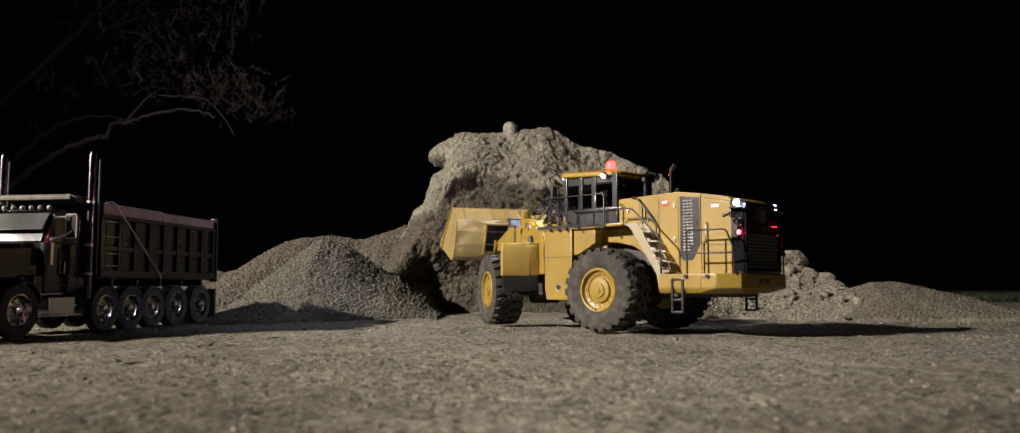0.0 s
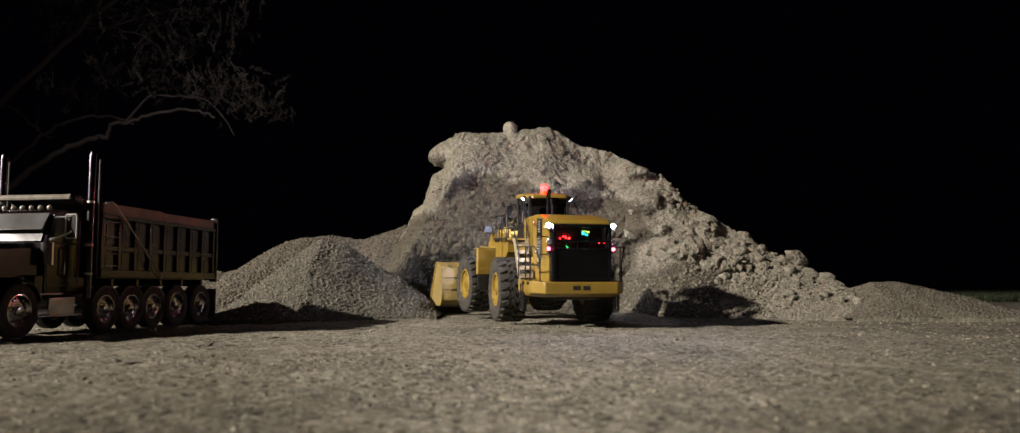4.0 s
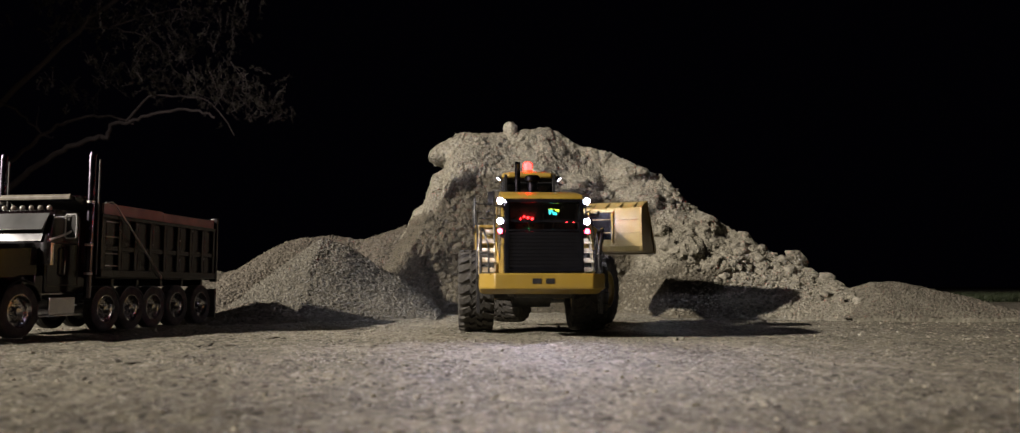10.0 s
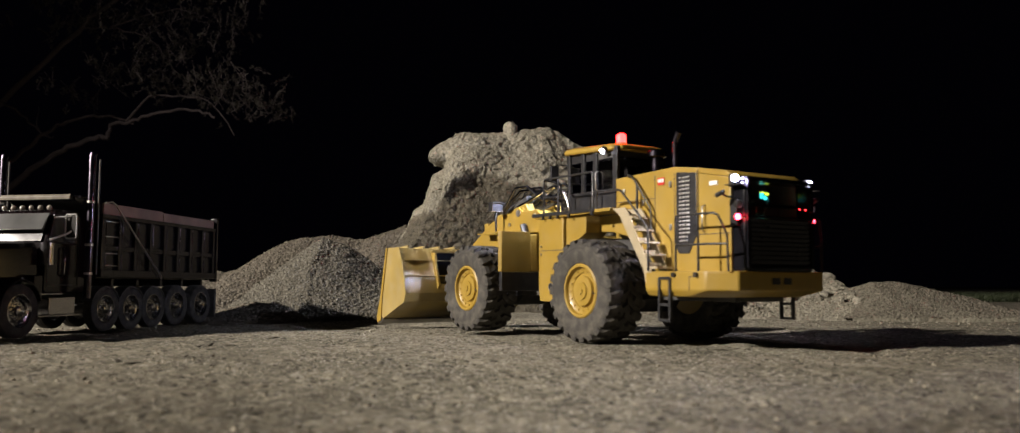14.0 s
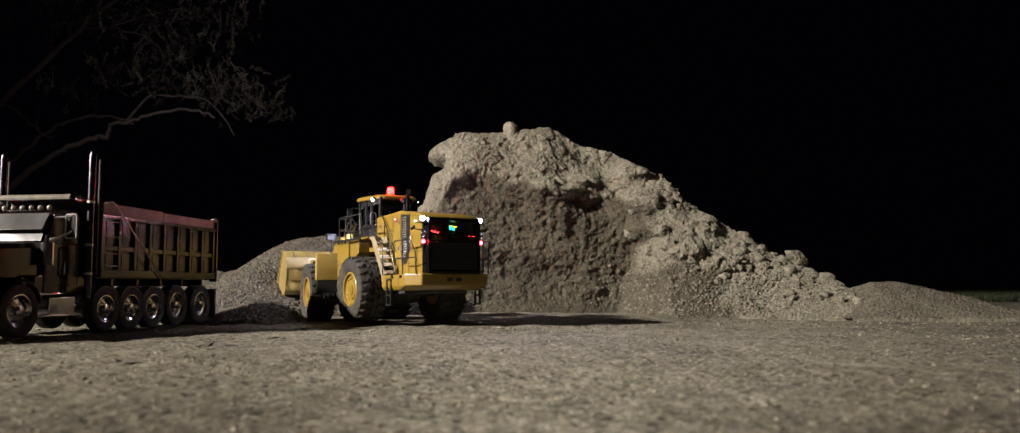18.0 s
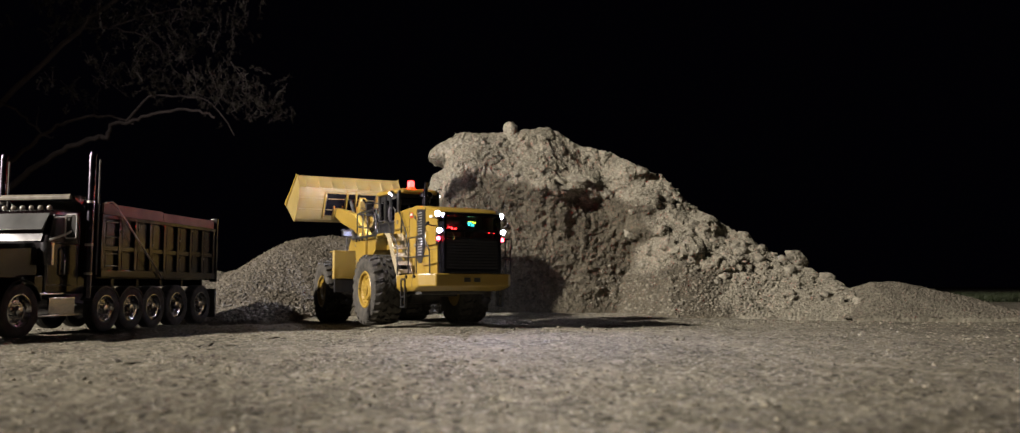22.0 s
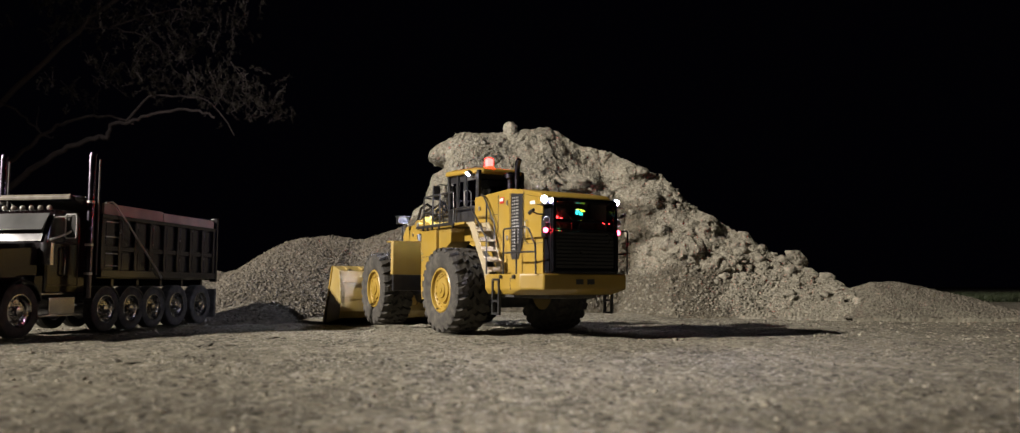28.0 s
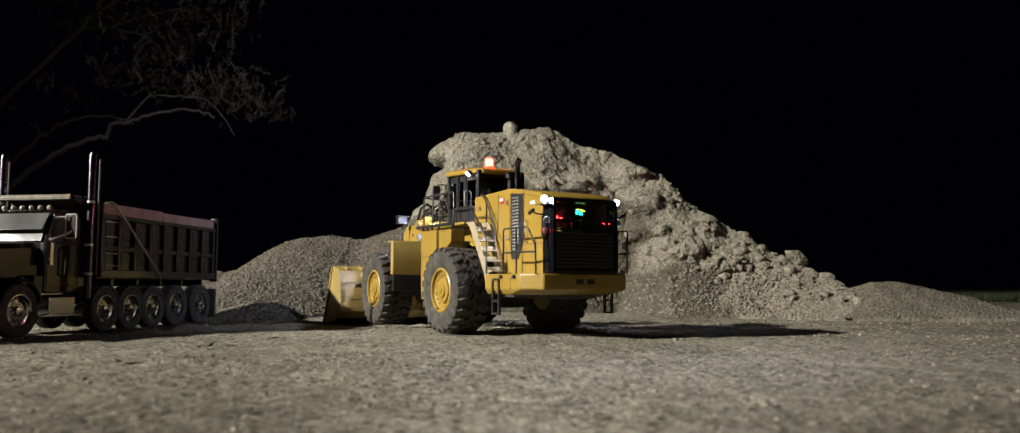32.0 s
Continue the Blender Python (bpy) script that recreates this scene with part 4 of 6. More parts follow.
        side_rail(L, [(-0.0832, 0.0705 * s, 0.120), (-0.0832, 0.0705 * s, 0.184), (-0.080, 0.0705 * s, 0.190), (-0.0549, 0.0705 * s, 0.222), (-0.044, 0.0705 * s, 0.2345), (-0.036, 0.0705 * s, 0.2375), (-0.030, 0.066 * s, 0.2360)])
        side_rail(L, [(-0.0549, 0.0705 * s, 0.164), (-0.0549, 0.0705 * s, 0.223)])
        side_rail(L, [(-0.0832, 0.0705 * s, 0.155), (-0.0549, 0.0705 * s, 0.187)])
        side_rail(L, [(-0.159, 0.097 * s, 0.100), (-0.159, 0.097 * s, 0.168), (-0.162, 0.097 * s, 0.171), (-0.224, 0.0965 * s, 0.171), (-0.2295, 0.094 * s, 0.168), (-0.2370, 0.0868 * s, 0.1435), (-0.2378, 0.0862 * s, 0.100)])
        side_rail(L, [(-0.159, 0.097 * s, 0.1335), (-0.205, 0.097 * s, 0.1335), (-0.2374, 0.0866 * s, 0.1335)])
        side_rail(L, [(-0.1985, 0.097 * s, 0.100), (-0.1985, 0.097 * s, 0.171)])
        for x in (-0.159, -0.1985):
            part("rail_foot", cyl(B(), (x, 0.0995 * s, 0.0960), (x, 0.1035 * s, 0.0960), 0.0032, 12), M_BLACK, L, "black bolted rail foot", smooth=40)
        side_rail(L, [(0.128, 0.103 * s, 0.186), (0.128, 0.103 * s, 0.241), (0.125, 0.103 * s, 0.2445), (0.008, 0.103 * s, 0.2445), (0.0045, 0.103 * s, 0.241), (0.0045, 0.103 * s, 0.186)])
        side_rail(L, [(0.128, 0.103 * s, 0.2150), (0.0897, 0.103 * s, 0.2150)])
        for x in (0.0897, 0.0605):
            side_rail(L, [(x, 0.103 * s, 0.186), (x, 0.103 * s, 0.2445)])
        side_rail(L, [(0.126, 0.103 * s, 0.2440), (0.132, 0.098 * s, 0.2440), (0.148, 0.060 * s, 0.2440), (0.150, 0.055 * s, 0.2400), (0.150, 0.052 * s, 0.190)])
        side_rail(L, [(0.128, 0.103 * s, 0.2150), (0.150, 0.055 * s, 0.2150)])
    # cab
    cab = part("cab_base", box(B(), 0.016, 0.140, -0.047, 0.047, 0.189, 0.2255), M_BLACK, L, "black lower cab", bevel=0.002)
    for s in (1, -1):
        for x, w, lean in ((0.136, 0.004, 0.003), (0.101, 0.0042, 0), (0.070, 0.005, 0), (0.0215, 0.0055, 0)):
            bm = B()
            prism(bm, [(x - w, 0.2250), (x + w, 0.2250), (x + w + lean, 0.289), (x - w + lean, 0.289)], 0.0425 * s, 0.0482 * s)
            part("cab_post", bm, M_BLACK, L, bevel=0.001)
        pane = part("side_window", sheet((0.0275, 0.046 * s, 0.226), (0.0645, 0.046 * s, 0.273)), M_SMOKED, L, "dark glass side window", smooth=0)
        pane.visible_shadow = False
        for xa, xb in ((0.0755, 0.0965), (0.1055, 0.131)):
            pane = part("door_window", sheet((xa, 0.046 * s, 0.226), (xb, 0.046 * s, 0.273)), M_GLASS, L, "clear glass cab door", smooth=0)
            pane.visible_shadow = False
        bm = B()
        tube(bm, [(0.062, 0.049 * s, 0.225), (0.062, 0.053 * s, 0.228), (0.062, 0.053 * s, 0.252), (0.062, 0.049 * s, 0.255)], 0.001, 6)
        part("door_handle", bm, M_STEEL, L, "bright door grab handle", smooth=60)
        bm = B()
        tube(bm, [(0.141, 0.046 * s, 0.272), (0.152, 0.060 * s, 0.274), (0.152, 0.067 * s, 0.270)], 0.0012, 6)
        box(bm, 0.149, 0.154, 0.060 * s, 0.074 * s, 0.246, 0.271)
        part("mirror", bm, M_BLACK, L, "black mirror on an arm", bevel=0.0006)
    for x, nm in ((0.1385, "windscreen"), (0.0175, "rear_window")):
        pane = part(nm, sheet((x, -0.042, 0.226), (x, 0.042, 0.273)), M_GLASS if x > 0.1 else M_SMOKED, L, "cab glass" if x > 0.1 else "smoked rear cab glass", smooth=0)
        pane.visible_shadow = False
    bm = B()
    box(bm, 0.03, 0.065, -0.018, 0.018, 0.205, 0.222)
    box(bm, 0.028, 0.038, -0.018, 0.018, 0.222, 0.262)
    box(bm, 0.040, 0.060, 0.020, 0.026, 0.222, 0.230)
    box(bm, 0.040, 0.060, -0.026, -0.020, 0.222, 0.230)
    part("seat", bm, M_DARK, L, "dark seat in the cab", bevel=0.003)
    bm = B()
    tube(bm, [(0.115, 0, 0.205), (0.100, 0, 0.236)], 0.002, 8)
    pts = [(0.100 - 0.004 * math.cos(a), 0.012 * math.sin(a), 0.238 + 0.010 * math.cos(a)) for a in [2 * math.pi * k / 12 for k in range(13)]]
    tube(bm, pts, 0.0011, 6)
    part("steering_wheel", bm, M_BLACK, L, smooth=60)
    bm = B()
    rows = []
    for z, g in ((0.2865, 0.002), (0.2895, 0.0), (0.2955, 0.002), (0.2985, 0.010)):
        rows.append([(0.146 - g, 0.052 - g, z + 0.0015), (0.026 + g, 0.052 - g, z - 0.0035), (0.013 + g, 0.040 - g, z - 0.0040), (0.013 + g, -0.040 + g, z - 0.0040), (0.026 + g, -0.052 + g, z - 0.0035), (0.146 - g, -0.052 + g, z + 0.0015)])
    rings(bm, rows)
    roof = part("cab_roof", bm, M_YELLOW, L, "yellow cab roof", bevel=0.0015)
    part("roof_lining", box(B(), 0.022, 0.142, -0.0445, 0.0445, 0.2712, 0.2855), M_BLACK, roof, "black roof underside")
    bm = B()
    lathe(bm, [(0.0105, 0.292), (0.0105, 0.2985), (0.0085, 0.303), (0.001, 0.303)], 24, "z")
    beacon = part("beacon", bm, M_BEACON_BASE, L, "red glowing rotating beacon on the roof", at=pose(0.0643, 0, 0))
    bm = B()
    lathe(bm, [(0.0078, 0.3032), (0.0080, 0.312), (0.0072, 0.3165), (0.004, 0.3185), (0.0005, 0.319)], 20, "z")
    part("beacon_dome", bm, M_BEACON, beacon, "glowing orange-red dome", smooth=60)

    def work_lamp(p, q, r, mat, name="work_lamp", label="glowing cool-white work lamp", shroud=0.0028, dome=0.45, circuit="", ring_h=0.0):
        """A cup with an LED capsule on an added pivot, standing in for a switch: lit dome on one side, plain lens on
        the other.
        """
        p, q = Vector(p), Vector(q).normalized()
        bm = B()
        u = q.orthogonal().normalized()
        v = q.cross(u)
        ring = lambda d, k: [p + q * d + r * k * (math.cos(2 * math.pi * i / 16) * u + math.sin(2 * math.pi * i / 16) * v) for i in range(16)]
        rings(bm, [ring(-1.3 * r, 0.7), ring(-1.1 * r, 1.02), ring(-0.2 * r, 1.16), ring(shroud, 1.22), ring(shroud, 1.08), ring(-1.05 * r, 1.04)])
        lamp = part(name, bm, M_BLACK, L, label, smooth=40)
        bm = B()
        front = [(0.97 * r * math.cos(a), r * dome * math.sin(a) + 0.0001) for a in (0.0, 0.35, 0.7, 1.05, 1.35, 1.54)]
        # added ring glows weakly so the lamp shows white from the side
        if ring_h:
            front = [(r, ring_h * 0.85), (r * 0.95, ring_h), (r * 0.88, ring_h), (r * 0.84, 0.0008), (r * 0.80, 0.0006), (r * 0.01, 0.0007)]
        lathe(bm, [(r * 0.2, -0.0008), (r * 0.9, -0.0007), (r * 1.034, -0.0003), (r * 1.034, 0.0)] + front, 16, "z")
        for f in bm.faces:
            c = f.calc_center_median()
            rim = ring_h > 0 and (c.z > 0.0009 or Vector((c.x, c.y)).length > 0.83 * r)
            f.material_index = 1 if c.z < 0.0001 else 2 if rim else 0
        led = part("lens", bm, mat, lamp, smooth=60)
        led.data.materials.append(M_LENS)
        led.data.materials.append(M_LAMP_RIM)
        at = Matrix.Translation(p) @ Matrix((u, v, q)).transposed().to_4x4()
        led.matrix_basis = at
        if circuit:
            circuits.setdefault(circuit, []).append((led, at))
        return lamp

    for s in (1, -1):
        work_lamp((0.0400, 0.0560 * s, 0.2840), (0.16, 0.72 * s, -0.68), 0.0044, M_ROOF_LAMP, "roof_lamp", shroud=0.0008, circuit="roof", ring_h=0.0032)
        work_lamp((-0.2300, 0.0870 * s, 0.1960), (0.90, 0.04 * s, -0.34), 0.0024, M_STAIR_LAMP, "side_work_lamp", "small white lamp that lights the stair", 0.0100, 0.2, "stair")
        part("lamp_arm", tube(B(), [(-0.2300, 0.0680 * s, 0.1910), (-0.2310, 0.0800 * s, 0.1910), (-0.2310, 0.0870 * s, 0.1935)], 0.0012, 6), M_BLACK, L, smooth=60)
        # plate put here to block the roof lamp's spill onto the cab glass
        part("lamp_plate", box(B(), 0.0245, 0.072, 0.0446 * s, 0.0454 * s, 0.2690, 0.2862), M_DARK, L, "black plate behind the roof lamp, blocking its spill", bevel=0.0003)
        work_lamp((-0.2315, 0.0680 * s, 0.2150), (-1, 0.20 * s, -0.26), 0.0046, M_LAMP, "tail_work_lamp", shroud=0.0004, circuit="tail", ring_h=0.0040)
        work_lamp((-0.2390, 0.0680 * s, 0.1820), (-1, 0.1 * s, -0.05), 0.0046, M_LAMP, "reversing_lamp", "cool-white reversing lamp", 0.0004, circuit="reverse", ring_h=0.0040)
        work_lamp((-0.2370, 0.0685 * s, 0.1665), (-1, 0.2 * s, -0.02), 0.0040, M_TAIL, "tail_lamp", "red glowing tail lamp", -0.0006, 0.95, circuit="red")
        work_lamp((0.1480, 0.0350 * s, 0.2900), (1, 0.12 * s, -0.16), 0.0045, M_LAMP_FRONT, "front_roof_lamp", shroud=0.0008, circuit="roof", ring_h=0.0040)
        bm = B()
        box(bm, -0.235, -0.224, 0.0628 * s, 0.0680 * s, 0.156, 0.189)
        box(bm, -0.229, -0.2225, 0.0628 * s, 0.0680 * s, 0.2040, 0.2180)
        box(bm, -0.2450, -0.2225, 0.0628 * s, 0.0760 * s, 0.2055, 0.2065)
        part("lamp_bracket", bm, M_BLACK, L, "black lamp bracket with a shelf", bevel=0.0005)
    # stacks behind the cab
    bm = B()
    tube(bm, [(-0.090, 0.031, 0.234), (-0.090, 0.031, 0.278), (-0.0915, 0.031, 0.286), (-0.097, 0.031, 0.2945)], 0.0048, 18)
    part("exhaust_pipe", bm, M_STACK, L, "black exhaust pipe with a cut tip", smooth=40)
    bm = B()
    lathe(bm, [(0.0095, 0.232), (0.0095, 0.2695), (0.0125, 0.2705), (0.0145, 0.272), (0.0145, 0.279), (0.0115, 0.2825), (0.001, 0.283)], 24, "z")
    part("air_cleaner", bm, M_STACK, L, "dark chrome capped air cleaner", at=pose(-0.0155, -0.002, 0))

    # ---- front half ----
    F = new("front_frame")
    F.parent = L
    bm = B()
    prism(bm, [(0.0, 0.10), (0.02, 0.062), (0.215, 0.062), (0.225, 0.10), (0.20, 0.140), (0.10, 0.165), (0.03, 0.150)], -0.036, 0.036)
    box(bm, 0.142, 0.182, -0.072, 0.072, 0.060, 0.088)
    cyl(bm, (0.1619, -0.03, 0.072), (0.1619, 0.03, 0.072), 0.028, 20)
    part("front_chassis", bm, M_DARK, F, "dark front frame and axle", bevel=0.002)
    for s in (1, -1):
        bm = B()
        prism(bm, [(0.030, 0.105), (0.040, 0.190), (0.068, 0.2075), (0.108, 0.206), (0.118, 0.214), (0.130, 0.214), (0.142, 0.205), (0.188, 0.204), (0.214, 0.173), (0.208, 0.120), (0.19, 0.10)], 0.040 * s, 0.050 * s)
        tower = part("boom_tower", bm, M_YELLOW, F, "yellow boom tower plate", bevel=0.0018)
        for x, z, r in ((0.146, 0.185, 0.0032), (0.070, 0.197, 0.0034), (0.054, 0.133, 0.0026), (0.12, 0.2035, 0.006)):
            part("pin", cyl(B(), (x, 0.049 * s, z), (x, 0.0518 * s, z), r, 14), M_STEEL, tower, "bright steel pin", smooth=40)
        bm = B()
        cyl(bm, (0.098, 0.056 * s, 0.182), (0.072, 0.056 * s, 0.128), 0.0056, 14)
        part("steering_cylinder", bm, M_BLACK, F, "black steering cylinder", smooth=40)
        bm = B()
        prism(bm, [(0.056, 0.102), (0.060, 0.1645), (0.158, 0.1665), (0.148, 0.102)], 0.0505 * s, 0.0705 * s)
        part("front_fender", bm, M_YELLOW, F, "yellow front fender box", bevel=0.002)
        bm = B()
        prism(bm, [(0.0545, 0.0715), (0.0545, 0.128), (0.0595, 0.1315), (0.0605, 0.1300), (0.0572, 0.126), (0.0572, 0.0715)] if s > 0 else [(0.0545, -0.0715), (0.0545, -0.128), (0.0595, -0.1315), (0.0605, -0.1300), (0.0572, -0.126), (0.0572, -0.0715)], 0.1015, 0.1670, "z")
        box(bm, 0.0574, 0.0900, 0.0715 * s, 0.1290 * s, 0.1645, 0.1668)
        part("mudguard", bm, M_YELLOW, F, "yellow mudguard plate behind the front wheel", bevel=0.0006)
        bm = B()
        prism(bm, [(0.060, 0.1660), (0.060, 0.1685), (0.160, 0.1695), (0.215, 0.1710), (0.218, 0.1695), (0.160, 0.1670)], 0.051 * s, 0.0745 * s)
        part("fender_top", bm, M_YELLOW, F, bevel=0.0008)
        part("mud_flap", box(B(), 0.0555, 0.064, 0.052 * s, 0.1270 * s, 0.070, 0.1012), M_BLACK, F, "black rubber skirt under the mudguard", bevel=0.002)
        bm = B()
        cyl(bm, (0.167, 0.066 * s, 0.170), (0.167, 0.066 * s, 0.209), 0.0022, 8)
        box(bm, 0.160, 0.171, 0.056 * s, 0.079 * s, 0.208, 0.223)
        box(bm, 0.155, 0.174, 0.054 * s, 0.081 * s, 0.2225, 0.2245)
        hl = part("headlamp_post", bm, M_BLACK, F, "black headlamp pair on a post", bevel=0.0008)
        bm = B()
        for dy in (0.0615, 0.0735):
            cyl(bm, (0.171, dy * s, 0.2155), (0.1725, dy * s, 0.2155), 0.0046, 14)
        part("lamp_lens", bm, M_LENS, hl, "clear headlamp lenses", smooth=40)
        for xf in (0.1595, 0.1712):
            loop = [(xf, y * s, z) for y, z in ((0.0565, 0.2085), (0.0675, 0.2085), (0.0785, 0.2085), (0.0785, 0.2222), (0.0675, 0.2222), (0.0565, 0.2222), (0.0565, 0.2085))]
            part("lamp_frame", tube(B(), loop, 0.0006, 6), M_ALLOY, hl, "thin bright lamp frame", smooth=60)
        for k in range(3):
            y = (0.026 - 0.017 * k) * s
            up = 0.005 * ((k + (s > 0)) % 3)
            part("hose", tube(B(), [(0.004, y, 0.200), (0.016, y * 1.1, 0.226 + up), (0.040, y * 1.2, 0.240 + up), (0.075, y, 0.236 + up), (0.120, y * 0.9, 0.228), (0.165, y * 0.8, 0.223 - up), (0.195, y * 0.7, 0.205)], 0.0027, 8), M_ALLOY, F, "braided silver hose", smooth=60)

    boom = new("boom")
    boom.parent = L
    for s in (1, -1):
        bm = B()
        prism(bm, [(-0.013, -0.012), (-0.013, 0.012), (0.02, 0.020), (0.10, 0.034), (0.18, 0.026), (0.285, 0.010), (0.290, 0.0), (0.283, -0.011), (0.20, -0.014), (0.10, -0.006)], 0.022 * s, 0.0385 * s)
        part("boom_arm", bm, M_YELLOW, boom, "yellow boom arm", bevel=0.002)
        bm = B()
        cyl(bm, (0.03, 0.030 * s, -0.050), (0.13, 0.030 * s, -0.020), 0.0075, 14)
        part("lift_cylinder", bm, M_DARK, boom, "black hydraulic lift cylinder", smooth=40)
        bm = B()
        cyl(bm, (0.12, 0.030 * s, -0.023), (0.20, 0.030 * s, 0.001), 0.0040, 12)
        part("lift_rod", bm, M_CHROME, boom, "chrome hydraulic rod", smooth=40)
    for x, z, w, r in ((0.17, 0.004, 0.03, 0.012), (0, 0, 0.042, 0.007), (0.275, 0, 0.045, 0.0065)):
        part("cross_tube", cyl(B(), (x, -w, z), (x, w, z), r, 18), M_YELLOW, boom, bevel=0.001)
    bm = B()
    prism(bm, [(0.160, -0.02), (0.150, 0.02), (0.152, 0.062), (0.164, 0.066), (0.176, 0.02), (0.182, -0.02)], -0.009, 0.009)
    part("bell_crank", bm, M_YELLOW, boom, "yellow tilt lever", bevel=0.002)
    bm = B()
    cyl(bm, (0.02, 0, 0.040), (0.11, 0, 0.055), 0.0085, 14)
    part("tilt_cylinder", bm, M_DARK, boom, "black tilt cylinder", smooth=40)
    part("tilt_rod", cyl(B(), (0.11, 0, 0.055), (0.158, 0, 0.060), 0.0042, 12), M_CHROME, boom, "chrome rod", smooth=40)
    for k, y in enumerate((-0.019, -0.009, 0.008, 0.018)):
        lift = 0.006 * (k % 2)
        part("hose", tube(B(), [(-0.030, y * 0.7, 0.010), (-0.005, y * 1.1, 0.045 + lift), (0.030, y, 0.062 + lift), (0.065, y * 1.1, 0.058 - lift), (0.10, y, 0.050)], 0.0030, 8), M_ALLOY, boom, "braided silver hose", smooth=60)
    bm = B()
    cyl(bm, (0.178, 0, -0.012), (0.268, 0, 0.036), 0.0055, 12)
    part("tilt_link", bm, M_DARK, boom, smooth=40)

    # ---- bucket, about its pin ----
    K = new("bucket")
    K.parent = L
    def bp(p):
        return (p[0] - PIN[0], p[1] - PIN[1])
    outer = [(0.034, 0.124), (-0.007, 0.107), (-0.011, 0.080), (-0.010, 0.040), (-0.006, 0.014), (0.006, 0.001), (0.020, 0.0), (0.118, 0.0)]
    inner = [(0.117, 0.003), (0.022, 0.0035), (0.010, 0.006), (-0.001, 0.018), (-0.0055, 0.042), (-0.0065, 0.080), (-0.003, 0.104), (0.035, 0.120)]
    bm = B()
    prism(bm, [bp(p) for p in outer + inner], -0.1385, 0.1385)
    part("bucket_shell", bm, M_BUCKET, K, "worn yellow bucket shell", bevel=0.0008, smooth=50)
    for s in (1, -1):
        bm = B()
        prism(bm, [bp(p) for p in [(0.037, 0.125), (-0.008, 0.108), (-0.012, 0.080), (-0.011, 0.040), (-0.007, 0.013), (0.006, -0.0005), (0.122, -0.0005), (0.122, 0.010), (0.095, 0.040)]], 0.1386 * s, 0.1420 * s)
        part("side_plate", bm, M_BUCKET, K, "yellow bucket side plate", bevel=0.0008)
        bm = B()
        prism(bm, [bp(p) for p in [(0.124, -0.001), (0.124, 0.010), (0.096, 0.043), (0.040, 0.1255), (0.034, 0.1245), (0.088, 0.040), (0.108, -0.001)]], 0.1420 * s, 0.1442 * s)
        part("side_cutter", bm, M_YELLOW, K, bevel=0.0006)
    bm = B()
    prism(bm, [bp(p) for p in [(0.100, -0.0035), (0.100, 0.0045), (0.114, 0.0045), (0.127, -0.0015), (0.127, -0.0035)]], -0.142, 0.142)
    part("cutting_edge", bm, M_STEEL, K, "scuffed steel cutting edge", bevel=0.0006)
    for k in range(8):
        y = -0.121 + 0.2420 * k / 7
        bm = B()
        prism(bm, [bp(p) for p in [(0.031, 0.1238), (-0.0085, 0.1064), (-0.0106, 0.1110)]], y - 0.002, y + 0.002)
        part("gusset", bm, M_BUCKET, K, smooth=0)
    # no hole is cut: a black plate paints the opening's shade
    part("hitch_dark_plate", box(B(), -0.0128 - PIN[0], -0.0117 - PIN[0], -0.068, 0.068, 0.030 - PIN[1], 0.0955 - PIN[1]), M_RADIATOR, K, "flat black plate for the dark of the hitch opening", smooth=0)
    part("hitch_rail", box(B(), -0.0170 - PIN[0], -0.0100 - PIN[0], -0.074, 0.074, 0.0958 - PIN[1], 0.1000 - PIN[1]), M_BUCKET, K, "worn rail over the hitch opening", bevel=0.0008)
    for y in (-0.0705, 0.0705):
        hook = [(-0.010, 0.0956), (-0.018, 0.094), (-0.0215, 0.086), (-0.0200, 0.078), (-0.0165, 0.070), (-0.0165, 0.034), (-0.0185, 0.026), (-0.010, 0.020)]
        part("hitch_hook", prism(B(), [bp(p) for p in hook], y - 0.0025, y + 0.0025), M_YELLOW, K, "yellow hook plate beside the opening", bevel=0.0006)
        part("hook_lining", prism(B(), [bp((p[0] * 0.8 - 0.0012, p[1])) for p in hook[1:-1]], y - 0.0046 if y > 0 else y + 0.0026, y - 0.0026 if y > 0 else y + 0.0046), M_BLACK, K, smooth=0)
    for y in (-0.043, -0.020, -0.0125, 0.0125, 0.020, 0.043):
        bm = B()
        top = 0.062 if abs(y) > 0.015 else 0.105
        prism(bm, [bp(p) for p in [(-0.009, top), (-0.022, top - 0.010), (-0.024, 0.040), (-0.018, 0.026), (-0.008, 0.022)]], y - 0.0022, y + 0.0022)
        part("hinge_ear", bm, M_YELLOW, K, bevel=0.0006)
    bm = B()
    for z in (0.046, 0.078):
        box(bm, -0.0118 - PIN[0] - 0.0022, -0.0118 - PIN[0], -0.137, 0.137, z - PIN[1], z - PIN[1] + 0.0016)
    part("wear_strip", bm, M_BUCKET, K)

    wheels = [loader_wheel(L, "wheel", s) for s in (1, -1, 1, -1)]
    return L, F, boom, K, wheels, circuits


